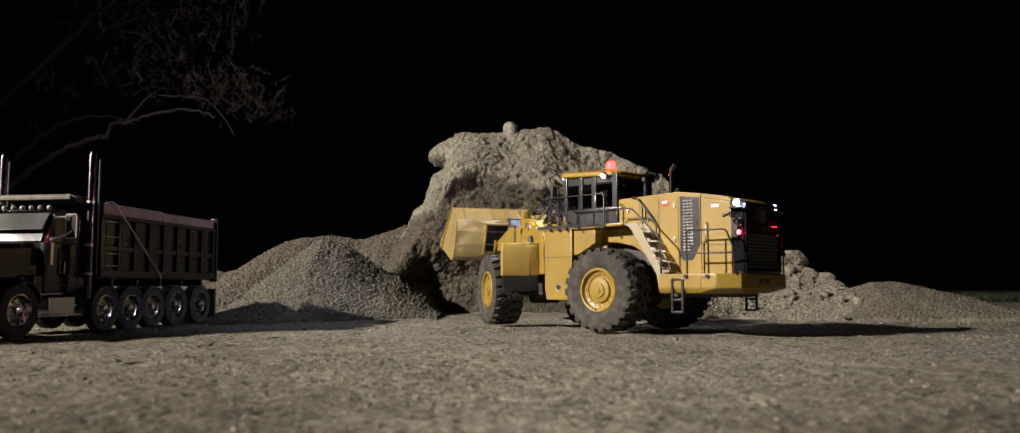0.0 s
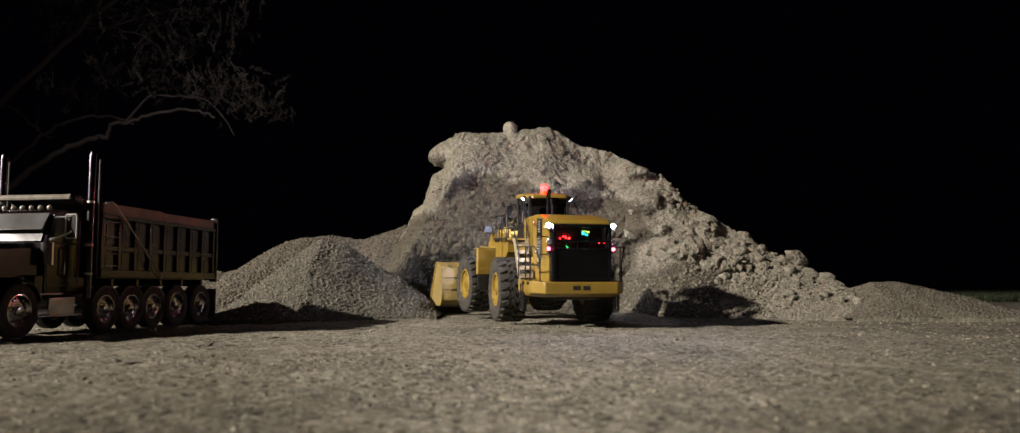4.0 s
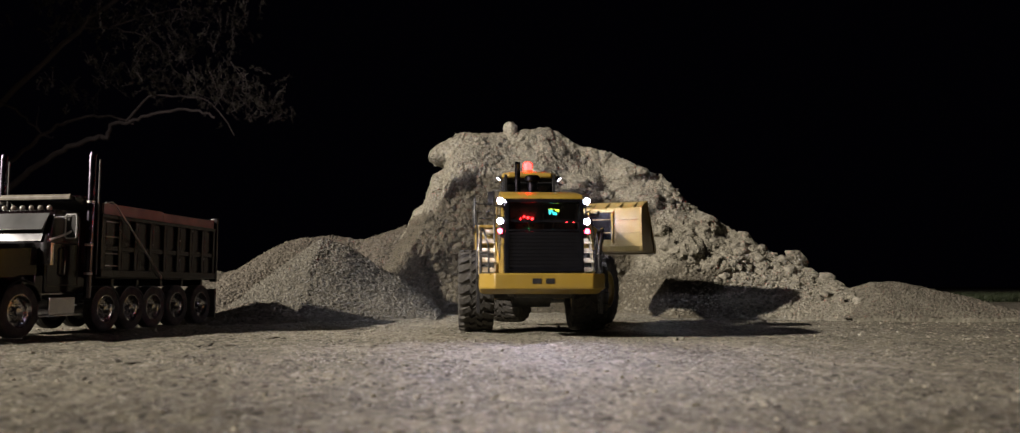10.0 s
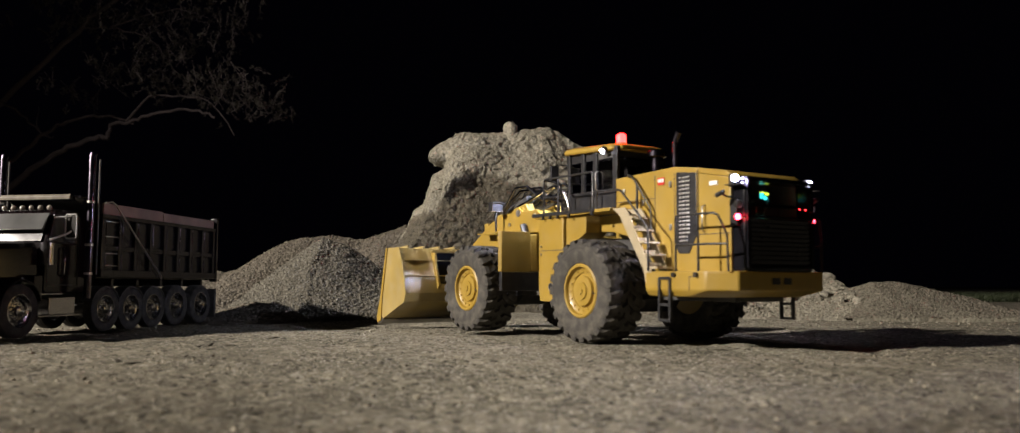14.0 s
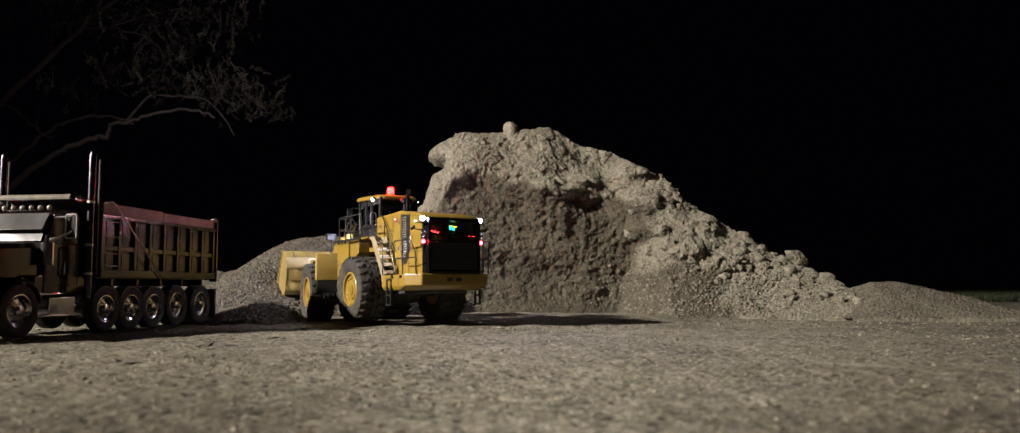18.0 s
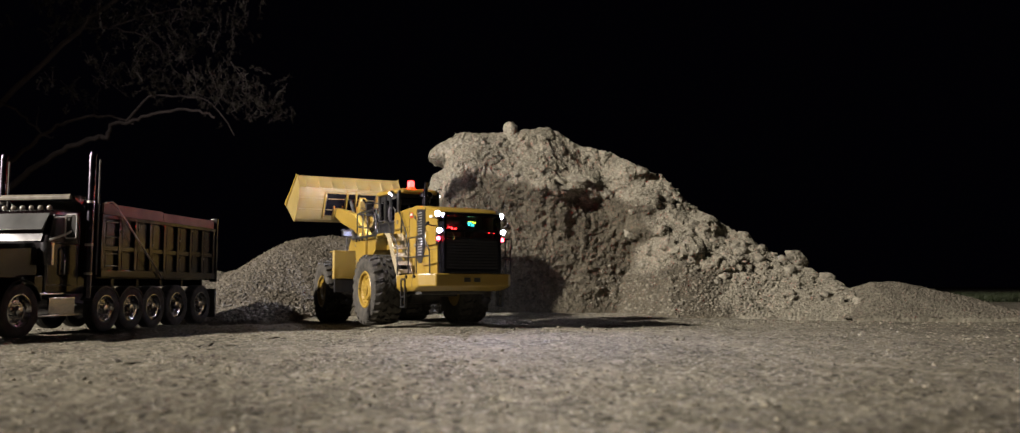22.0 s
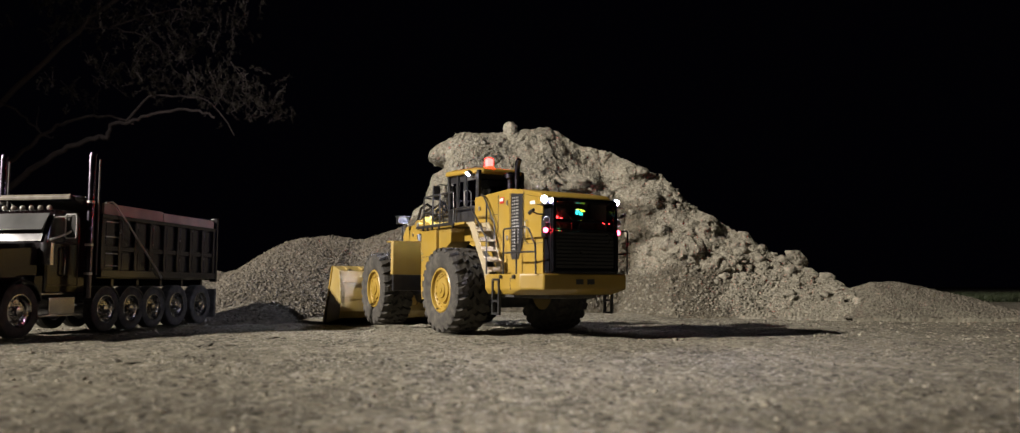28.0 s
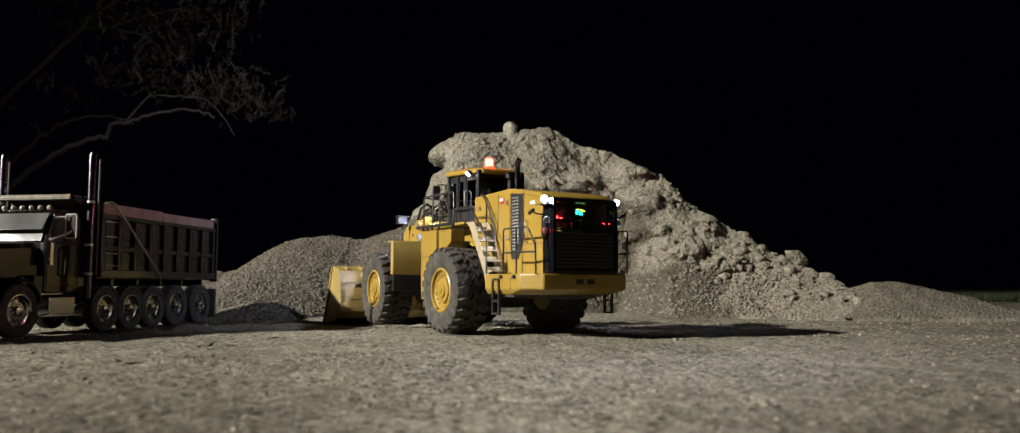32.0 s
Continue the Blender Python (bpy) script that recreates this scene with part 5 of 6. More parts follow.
# ---- dump truck ----
def truck_wheel(parent, x, s, r, z, w=0.021):
    wh = new("wheel")
    wh.parent = parent
    wh.matrix_basis = pose(x, (0.090 - w / 2) * s, z)
    bm = B()
    h = w / 2
    rows = [(r * 0.60, h * 0.8), (r * 0.66, h * 0.97), (r * 0.82, h), (r * 0.94, h * 0.95), (r * 0.995, h * 0.78), (r, h * 0.4), (r * 0.985, h * 0.36), (r * 0.985, h * 0.28), (r, h * 0.24), (r, -h * 0.24), (r * 0.985, -h * 0.28), (r, -h * 0.4), (r * 0.995, -h * 0.78), (r * 0.94, -h * 0.95), (r * 0.82, -h), (r * 0.60, -h * 0.8)]
    rings(bm, [[(q * math.cos(2 * math.pi * k / 36), a, q * math.sin(2 * math.pi * k / 36)) for k in range(36)] for q, a in rows], cap=False)
    part("tyre", bm, M_TRUCK_RUBBER, wh, "black road tyre", smooth=35)
    bm = B()
    o = s
    lathe(bm, [(r * 0.61, -h * 0.8 * o), (r * 0.61, h * 0.75 * o), (r * 0.635, h * 0.9 * o), (r * 0.60, h * 0.92 * o), (r * 0.56, h * 0.6 * o), (r * 0.47, h * 0.45 * o), (r * 0.44, h * 0.2 * o), (r * 0.36, h * 0.25 * o), (r * 0.34, h * 0.4 * o), (r * 0.20, h * 0.45 * o), (r * 0.18, h * 0.95 * o), (r * 0.10, h * 1.05 * o), (r * 0.01, h * 1.05 * o)], 30)
    rim = part("rim", bm, M_ALLOY, wh, "polished alloy rim", smooth=28)
    bm = B()
    for k in range(10):
        a = 2 * math.pi * k / 10
        c, t = r * math.cos(a), r * math.sin(a)
        cyl(bm, (0.27 * c, h * 0.35 * o, 0.27 * t), (0.27 * c, h * 0.75 * o, 0.27 * t), r * 0.028, 6)
    part("wheel_nut", bm, M_CHROME, rim, smooth=0)
    bm = B()
    for k in range(10):
        a = 2 * math.pi * (k + 0.5) / 10
        c, t = r * math.cos(a), r * math.sin(a)
        cyl(bm, (0.475 * c, h * 0.42 * o, 0.475 * t), (0.475 * c, h * 0.52 * o, 0.475 * t), r * 0.055, 10)
    part("hand_hole", bm, M_BLACK, rim, smooth=0)
    return wh


def make_truck():
    T = new("dump_truck")
    T.matrix_basis = pose(-0.8448, 1.3244, 0, 0, 0, -99.0)
    tagged(T, "dark brown radio-controlled dump truck with chrome stacks and a ribbed bed", "dump truck")
    # frame
    bm = B()
    for s in (1, -1):
        box(bm, -0.60, 0.10, 0.022 * s, 0.030 * s, 0.050, 0.070)
    for x in (-0.58, -0.5, -0.41, -0.33, -0.25, -0.15, -0.03, 0.06):
        box(bm, x - 0.006, x + 0.006, -0.026, 0.026, 0.052, 0.066)
    for x in (-0.004, -0.2165, -0.293, -0.366, -0.450, -0.545):
        cyl(bm, (x, -0.075, 0.040), (x, 0.075, 0.040), 0.006, 10)
    part("chassis_frame", bm, M_DARK, T, "dark frame rails and axles", bevel=0.001)
    for s in (1, -1):
        for x, r in ((-0.004, 0.0415), (-0.2165, 0.0395), (-0.293, 0.0395), (-0.366, 0.0395), (-0.450, 0.0415), (-0.545, 0.0415)):
            truck_wheel(T, x, s, r, r, 0.021 if x > -0.4 else 0.026)
    # bonnet, fenders, cab
    bm = B()
    rows = []
    for x, w, zb, zt in ((-0.076, 0.058, 0.075, 0.153), (0.0, 0.054, 0.075, 0.148), (0.075, 0.048, 0.075, 0.140), (0.085, 0.046, 0.078, 0.134)):
        rows.append([(x, w, zb), (x, w, zt - 0.010), (x, w - 0.008, zt - 0.002), (x, w * 0.5, zt), (x, 0, zt + 0.002), (x, -w * 0.5, zt), (x, -w + 0.008, zt - 0.002), (x, -w, zt - 0.010), (x, -w, zb)])
    rings(bm, rows)
    part("bonnet", bm, M_BROWN, T, "dark brown lacquered bonnet", smooth=35)
    bm = B()
    box(bm, 0.086, 0.091, -0.044, 0.044, 0.055, 0.136)
    part("grille", bm, M_CHROME, T, "chrome upright grille", bevel=0.002)
    bm = B()
    box(bm, 0.092, 0.104, -0.088, 0.088, 0.026, 0.056)
    part("front_bumper", bm, M_CHROME, T, "chrome front bumper", bevel=0.003)
    for s in (1, -1):
        bm = B()
        rows = []
        for k in range(13):
            a = radians(-8 + 172 * k / 12)
            c, t = math.cos(a), math.sin(a)
            ra, rb = 0.050, 0.0475
            rows.append([(-0.004 + ra * c, 0.055 * s, 0.044 + ra * t), (-0.004 + ra * c, 0.089 * s, 0.044 + ra * t), (-0.004 + (ra - 0.004) * c, 0.0925 * s, 0.044 + (ra - 0.004) * t), (-0.004 + rb * 0.93 * c, 0.092 * s, 0.044 + rb * 0.93 * t), (-0.004 + rb * c, 0.055 * s, 0.044 + rb * t)])
        rings(bm, rows)
        part("front_fender", bm, M_BROWN, T, "dark brown wheel arch", smooth=40)
        bm = B()
        box(bm, -0.070, -0.05, 0.055 * s, 0.075 * s, 0.062, 0.098)
        part("fender_skirt", bm, M_BROWN, T, bevel=0.002)
        bm = B()
        lathe(bm, [(0.010, 0), (0.012, 0.003), (0.012, 0.012), (0.001, 0.013)], 16, "x")
        part("headlamp", bm, M_CHROME, T, "chrome headlamp", at=pose(0.075, 0.070 * s, 0.105))
    bm = B()
    prism(bm, [(-0.072, 0.070), (-0.072, 0.154), (-0.088, 0.203), (-0.100, 0.213), (-0.172, 0.216), (-0.176, 0.21), (-0.176, 0.070)], -0.064, 0.064)
    cab = part("cab", bm, M_BROWN, T, "dark brown lacquered cab", bevel=0.004, at=pose(-0.015, 0, -0.003))
    for s in (1, -1):
        bm2 = B()
        prism(bm2, [(-0.080, 0.158), (-0.090, 0.200), (-0.150, 0.200), (-0.150, 0.158)], 0.0642 * s, 0.0650 * s)
        w = part("door_window", bm2, M_TRUCK_GLASS, cab, "dark door window", smooth=0)
        bm2 = B()
        for a, b in (((-0.078, 0.156), (-0.089, 0.2025)), ((-0.089, 0.2025), (-0.152, 0.2025)), ((-0.152, 0.2025), (-0.152, 0.156)), ((-0.152, 0.156), (-0.078, 0.156))):
            tube(bm2, [(a[0], 0.0650 * s, a[1]), (b[0], 0.0650 * s, b[1])], 0.0014, 6)
        part("window_trim", bm2, M_BLACK, cab, smooth=60)
        bm2 = B()
        for x in (-0.0775, -0.154):
            box(bm2, x - 0.0005, x + 0.0005, 0.0640 * s, 0.0647 * s, 0.085, 0.156)
        box(bm2, -0.154, -0.0775, 0.0640 * s, 0.0647 * s, 0.0845, 0.0855)
        part("door_gap", bm2, M_BLACK, cab, smooth=0)
        bm2 = B()
        tube(bm2, [(-0.112, 0.0650 * s, 0.100), (-0.112, 0.070 * s, 0.103), (-0.112, 0.070 * s, 0.146), (-0.112, 0.0650 * s, 0.149)], 0.0016, 8)
        part("grab_bar", bm2, M_CHROME, cab, "chrome grab bar", smooth=60)
        bm2 = B()
        cyl(bm2, (-0.075, 0.067 * s, 0.115), (-0.075, 0.067 * s, 0.152), 0.0115, 18)
        part("intake_canister", bm2, M_CHROME, T, "chrome air canister beside the cab", smooth=40, at=pose(-0.012, 0, 0))
        bm2 = B()
        tube(bm2, [(-0.078, 0.066 * s, 0.160), (-0.100, 0.083 * s, 0.172), (-0.104, 0.0865 * s, 0.176)], 0.0019, 7)
        tube(bm2, [(-0.088, 0.066 * s, 0.198), (-0.104, 0.0865 * s, 0.201)], 0.0014, 7)
        mir = part("mirror_arm", bm2, M_MESH, T, "bright mirror arm", smooth=60, at=pose(-0.015, 0, -0.003))
        part("mirror", box(B(), -0.108, -0.103, 0.077 * s, 0.096 * s, 0.165, 0.203), M_TRUCK_GLASS, mir, "dark mirror glass", bevel=0.002)
        loop = [(-0.1025, y * s, z) for y, z in ((0.0785, 0.164), (0.0945, 0.164), (0.0968, 0.1665), (0.0968, 0.2015), (0.0945, 0.204), (0.0785, 0.204), (0.0762, 0.2015), (0.0762, 0.1665), (0.0785, 0.164))]
        part("mirror_frame", tube(B(), loop, 0.0013, 6), M_MESH, mir, "bright mirror frame", smooth=60)
    bm = B()
    prism(bm, [(-0.0705, 0.158), (-0.0700, 0.158), (-0.0845, 0.2005), (-0.0855, 0.2005)], -0.056, 0.056)
    part("windscreen", bm, M_TRUCK_GLASS, cab, "grey reflecting windscreen", smooth=0)
    bm = B()
    prism(bm, [(-0.0675, 0.1765), (-0.0660, 0.1770), (-0.0835, 0.2055), (-0.0855, 0.2045)], -0.060, 0.060)
    part("sun_visor", bm, M_VISOR, cab, "hazy grey metal sun visor", bevel=0.0004)
    for k in range(7):
        bm = B()
        bmesh.ops.create_icosphere(bm, subdivisions=2, radius=0.0046, matrix=Matrix.Translation((-0.094, -0.051 + 0.017 * k, 0.2155)))
        part("roof_marker_lamp", bm, M_AMBER, cab, "pale round roof marker lamp", smooth=60)
    # tanks, steps, stacks
    for s in (1, -1):
        bm = B()
        box(bm, -0.136, -0.072, 0.060 * s, 0.086 * s, 0.033, 0.062)
        part("battery_box", bm, M_ALLOY, T, "polished box under the cab", bevel=0.0015)
        bm = B()
        box(bm, -0.145, -0.040, 0.070 * s, 0.092 * s, 0.0305, 0.0335)
        box(bm, -0.100, -0.042, 0.064 * s, 0.090 * s, 0.066, 0.069)
        part("step", bm, M_ALLOY, T, "alloy cab step", bevel=0.0008)
        bm = B()
        tube(bm, [(-0.166, 0.087 * s, 0.060), (-0.166, 0.087 * s, 0.307), (-0.168, 0.087 * s, 0.312)], 0.0062, 18)
        st = part("exhaust_stack", bm, M_STACK, T, "tall chrome exhaust stack", smooth=50)
        bm = B()
        for z in (0.10, 0.15, 0.225):
            tube(bm, [(-0.166, 0.087 * s, z), (-0.166, 0.087 * s, z + 0.004)], 0.0070, 18)
        part("stack_clamp", bm, M_STEEL, st, smooth=40)
        bm = B()
        cyl(bm, (-0.183, 0.090 * s, 0.10), (-0.183, 0.090 * s, 0.304), 0.0017, 10)
        part("rear_stack_pipe", bm, M_DARK, T, "thin grey pipe behind the stack", smooth=40)
    # bed
    x0, x1, z0, z1 = -0.602, -0.196, 0.0965, 0.2275
    bm = B()
    box(bm, x0 + 0.004, x1 - 0.004, -0.078, 0.078, 0.094, 0.100)
    for x in (-0.58, -0.5, -0.42, -0.34, -0.26):
        box(bm, x - 0.004, x + 0.004, -0.070, 0.070, 0.080, 0.094)
    part("bed_floor", bm, M_BED, T, "dark bed floor and cross members", bevel=0.001)
    for s in (1, -1):
        wall = part("bed_wall", box(B(), x0, x1, 0.0790 * s, 0.0825 * s, z0, z1 - 0.001), M_BED, T, "dark bed side with recessed panels", bevel=0.0006)
        for z, t, d in ((z0, 0.013, 0.091), (0.144, 0.009, 0.0880), (0.202, 0.007, 0.0905)):
            part("side_rail", box(B(), x0, x1, 0.0828 * s, d * s, z, z + t), M_BED, wall, bevel=0.0008)
        for xa, xb, zt in ((x0 + 0.008, -0.393, 0.2265), (-0.390, x1 - 0.006, 0.2290)):
            part("side_board", box(B(), xa, xb, 0.0828 * s, 0.0880 * s, 0.2093, zt), M_BOARD, wall, "reddish-brown side board along the top", bevel=0.001)
        for z in (0.196, 0.169, 0.139, 0.117):
            part("ladder_rung", tube(B(), [(-0.208, 0.0895 * s, z), (-0.210, 0.0930 * s, z), (-0.238, 0.0930 * s, z), (-0.240, 0.0895 * s, z)], 0.0011, 6), M_STEEL, wall, "bright bent ladder rung", smooth=60)
        for k in range(9):
            x = x0 + 0.006 + (x1 - x0 - 0.012) * k / 8
            w = 0.006 if k in (0, 8) else 0.0048
            part("bed_rib", box(B(), x - w, x + w, 0.0829 * s, 0.0893 * s, z0 + 0.0132, 0.2018), M_BED, wall, bevel=0.0014)
            for za, zb in ((z0 + 0.016, 0.141), (0.156, 0.1985)):
                # added chrome strip puts a vertical highlight on each rib edge
                part("rib_glint", cyl(B(), (x - w - 0.0008, 0.0890 * s, za), (x - w - 0.0008, 0.0890 * s, zb), 0.0010, 10), M_STACK, wall, "chrome strip added for the glint on the rib edge", smooth=60)
        for k in range(8):
            xa = x0 + 0.006 + (x1 - x0 - 0.012) * k / 8 + 0.0075
            xb = xa + (x1 - x0 - 0.012) / 8 - 0.015
            for za, zb in ((0.1110, 0.1415), (0.1555, 0.1995)):
                part("bed_panel", box(B(), xa, xb, 0.0826 * s, 0.0838 * s, za, zb), M_BED, wall, bevel=0.0004)
        bm = B()
        box(bm, x0 - 0.006, x0 + 0.001, 0.076 * s, 0.092 * s, z0 - 0.006, z1 + 0.004)
        part("tail_post", bm, M_BED, T, bevel=0.0012)
        bm = B()
        tube(bm, [(-0.198, 0.094 * s, 0.2285), (-0.214, 0.0955 * s, 0.2315), (-0.224, 0.0955 * s, 0.2275), (-0.376, 0.0955 * s, 0.101), (-0.382, 0.0935 * s, 0.096)], 0.0017, 7)
        part("tarp_arm", bm, M_STEEL, T, "thin steel tarp arm", smooth=60)
        bm = B()
        box(bm, -0.612, -0.605, 0.035 * s, 0.088 * s, 0.012, 0.075)
        part("mud_flap", bm, M_TRUCK_RUBBER, T)
        for x, r in ((-0.2165, 0.044), (-0.293, 0.044), (-0.366, 0.044)):
            bm = B()
            rows = []
            for k in range(7):
                a = radians(25 + 130 * k / 6)
                rows.append([(x + q * math.cos(a), y * s, 0.037 + q * math.sin(a)) for q, y in ((r, 0.066), (r, 0.090), (r - 0.0015, 0.090), (r - 0.0015, 0.066))])
            rings(bm, rows)
            part("axle_mudguard", bm, M_BLACK, T, smooth=40)
    part("tailgate", box(B(), x0 - 0.004, x0 + 0.0005, -0.0755, 0.0755, z0, z1), M_BED, T, bevel=0.001)
    part("bed_headboard", box(B(), x1 - 0.0005, x1 + 0.004, -0.0825, 0.0825, z0, z1 + 0.006), M_BED, T, bevel=0.001)
    bm = B()
    prism(bm, [(x1 + 0.002, 0.080), (-0.1405, 0.066), (-0.1405, -0.066), (x1 + 0.002, -0.080)], 0.2345, 0.2375, "z")
    sh = part("cab_shield", bm, M_BED, T, "bed shield over the cab", bevel=0.0006)
    part("shield_edge", prism(B(), [(-0.1400, 0.2300), (-0.1365, 0.2295), (-0.1360, 0.2345), (-0.1395, 0.2388)], -0.067, 0.067), M_EDGE, sh, "dusty tan front edge", bevel=0.0006)
    for s in (1, -1):
        part("shield_bracket", prism(B(), [(x1 + 0.003, 0.2342), (-0.150, 0.2342), (-0.150, 0.231), (x1 + 0.003, 0.214)], 0.064 * s, 0.067 * s), M_BED, sh)
    return T


# ---- tree and grass ----
def make_tree():
    T = new("tree")
    tagged(T, "bare-limbed tree with thin olive foliage behind the truck", "tree")
    rng = random.Random(4)

    def limb(pts, r0, r1, n=9):
        P = [Vector(p) for p in pts]
        Q = []
        for i in range(len(P) - 1):
            for k in range(5):
                f = k / 5
                a, b, c, d = P[max(i - 1, 0)], P[i], P[i + 1], P[min(i + 2, len(P) - 1)]
                Q.append(0.5 * (2 * b + (c - a) * f + (2 * a - 5 * b + 4 * c - d) * f * f + (3 * b - a - 3 * c + d) * f ** 3))
        Q.append(P[-1])
        Q = [q + Vector((rng.uniform(-1, 1), rng.uniform(-1, 1), rng.uniform(-1, 1))) * 0.010 for q in Q]
        m = len(Q)
        return tube(B(), Q, r0, n, [r0 + (r1 - r0) * i / (m - 1) for i in range(m)])

    part("trunk", limb([(-4.9, 6.3, -0.1), (-4.85, 6.25, 0.5), (-4.7, 6.2, 0.95), (-4.5, 6.1, 1.3)], 0.16, 0.09, 14), M_BARK, T, "grey bark trunk")
    tips = []
    for pts, r0, r1 in (
        ([(-4.6, 6.15, 1.05), (-4.1, 6.05, 1.1), (-3.67, 6.0, 1.40), (-3.13, 6.0, 1.925), (-2.7, 6.0, 2.3)], 0.055, 0.022),
        ([(-4.75, 6.2, 0.45), (-4.1, 6.1, 0.42), (-3.56, 6.0, 0.79), (-3.37, 6.0, 0.955), (-3.16, 6.0, 1.08), (-2.95, 6.0, 1.145), (-2.87, 5.98, 1.15), (-2.85, 5.98, 1.225), (-2.72, 5.97, 1.255), (-2.54, 5.95, 1.31), (-2.26, 5.95, 1.335), (-2.10, 5.95, 1.28)], 0.050, 0.012),
        ([(-4.7, 6.2, 0.7), (-4.0, 6.1, 0.75), (-3.60, 6.1, 1.01), (-3.38, 6.1, 1.2), (-3.19, 6.1, 1.29), (-2.95, 6.1, 1.32), (-2.75, 6.1, 1.26)], 0.040, 0.010),
        ([(-2.74, 5.97, 1.25), (-2.58, 5.95, 1.42), (-2.3, 5.95, 1.43), (-2.1, 5.9, 1.36), (-1.95, 5.9, 1.15)], 0.018, 0.005),
        ([(-3.65, 6.0, 1.40), (-3.45, 5.95, 1.28), (-3.32, 5.95, 1.16), (-3.25, 5.95, 1.14)], 0.018, 0.006),
        ([(-3.36, 5.95, 1.18), (-3.36, 5.95, 1.36)], 0.009, 0.003),
        ([(-3.13, 6.0, 1.925), (-2.9, 6.0, 1.95), (-2.6, 6.0, 1.85), (-2.4, 6.0, 1.62)], 0.016, 0.004),
        ([(-2.9, 6.0, 1.95), (-2.5, 6.05, 2.1), (-2.2, 6.1, 2.05)], 0.013, 0.004)):
        part("limb", limb(pts, r0 * 0.52, r1 * 0.6), M_BARK, T)
    # thin twigs with small leaves
    centres = [(-2.52, 1.70, 0.16), (-2.56, 1.52, 0.13), (-2.30, 1.55, 0.16), (-2.13, 1.50, 0.13), (-1.98, 1.42, 0.14), (-1.82, 1.44, 0.13), (-1.72, 1.36, 0.12), (-3.0, 2.0, 0.24), (-2.7, 2.02, 0.22), (-2.35, 1.95, 0.22), (-2.05, 2.0, 0.24), (-3.3, 2.08, 0.2), (-2.85, 1.55, 0.10), (-3.1, 1.42, 0.08)]
    bm = B()
    for cx, cz, rad in centres:
        for k in range(int(34 * rad / 0.15)):
            p = Vector((cx + rng.gauss(0, rad * 0.55), 5.95 + rng.gauss(0, 0.2), cz + rng.gauss(0, rad * 0.6)))
            d = Vector((rng.uniform(-0.6, 0.6), rng.uniform(-0.6, 0.6), rng.uniform(0.1, 1))).normalized()
            q = p + d * rng.uniform(0.05, 0.16)
            tips.append((p, q))
            tube(bm, [p, (p + q) / 2 + Vector((0, 0, rng.uniform(-0.01, 0.01))), q], 0.0022, 4)
    part("twig_growth", bm, M_BARK, T, smooth=60)["kind"] = "stuff"
    V, F = [], []
    for p, q in tips:
        for k in range(9):
            c = p.lerp(q, rng.random()) + Vector((rng.uniform(-1, 1), rng.uniform(-1, 1), rng.uniform(-1, 1))) * 0.018
            u = Vector((rng.uniform(-1, 1), rng.uniform(-1, 1), rng.uniform(-1, 1))).normalized()
            v = u.orthogonal().normalized()
            a, b = rng.uniform(0.010, 0.020), rng.uniform(0.004, 0.008)
            i = len(V)
            V += [c - u * a, c + v * b + u.cross(v) * 0.002, c + u * a, c - v * b + u.cross(v) * 0.002]
            F += [(i, i + 1, i + 2), (i, i + 2, i + 3)]
    me = bpy.data.meshes.new("foliage")
    me.from_pydata([tuple(v) for v in V], [], F)
    me.materials.append(M_LEAF)
    lv = new("foliage", me)
    lv.parent = T
    tagged(lv, "small olive leaves in loose sprays", kind="stuff")


def make_grass():
    rng = np.random.default_rng(31)
    n = 16000
    y = 4.6 + 5.0 * rng.random(n) ** 1.6
    x = y * (0.52 + 0.35 * rng.random(n))
    h, w = 0.012 + 0.026 * rng.random(n), 0.004 + 0.004 * rng.random(n)
    a, lx, ly = rng.random(n) * 6.283, rng.normal(0, 0.02, n), rng.normal(0, 0.02, n)
    b0 = np.stack([x - w * np.cos(a), y - w * np.sin(a), 0 * x - 0.005], -1)
    b1 = np.stack([x + w * np.cos(a), y + w * np.sin(a), 0 * x - 0.005], -1)
    tip = np.stack([x + lx, y + ly, h], -1)
    me = bpy.data.meshes.new("grass")
    me.from_pydata(np.stack([b0, b1, tip], 1).reshape(-1, 3).tolist(), [], np.arange(3 * n).reshape(-1, 3).tolist())
    me.materials.append(M_GRASS)
    tagged(new("grass", me), "rough dark grass beyond the gravel lot", "grass", kind="stuff")


make_ground()
LOBE = make_heaps()
LOADER, FRONT, BOOM, BUCKET, WHEELS, CIRCUITS = make_loader()
make_truck()
make_tree()
make_grass()


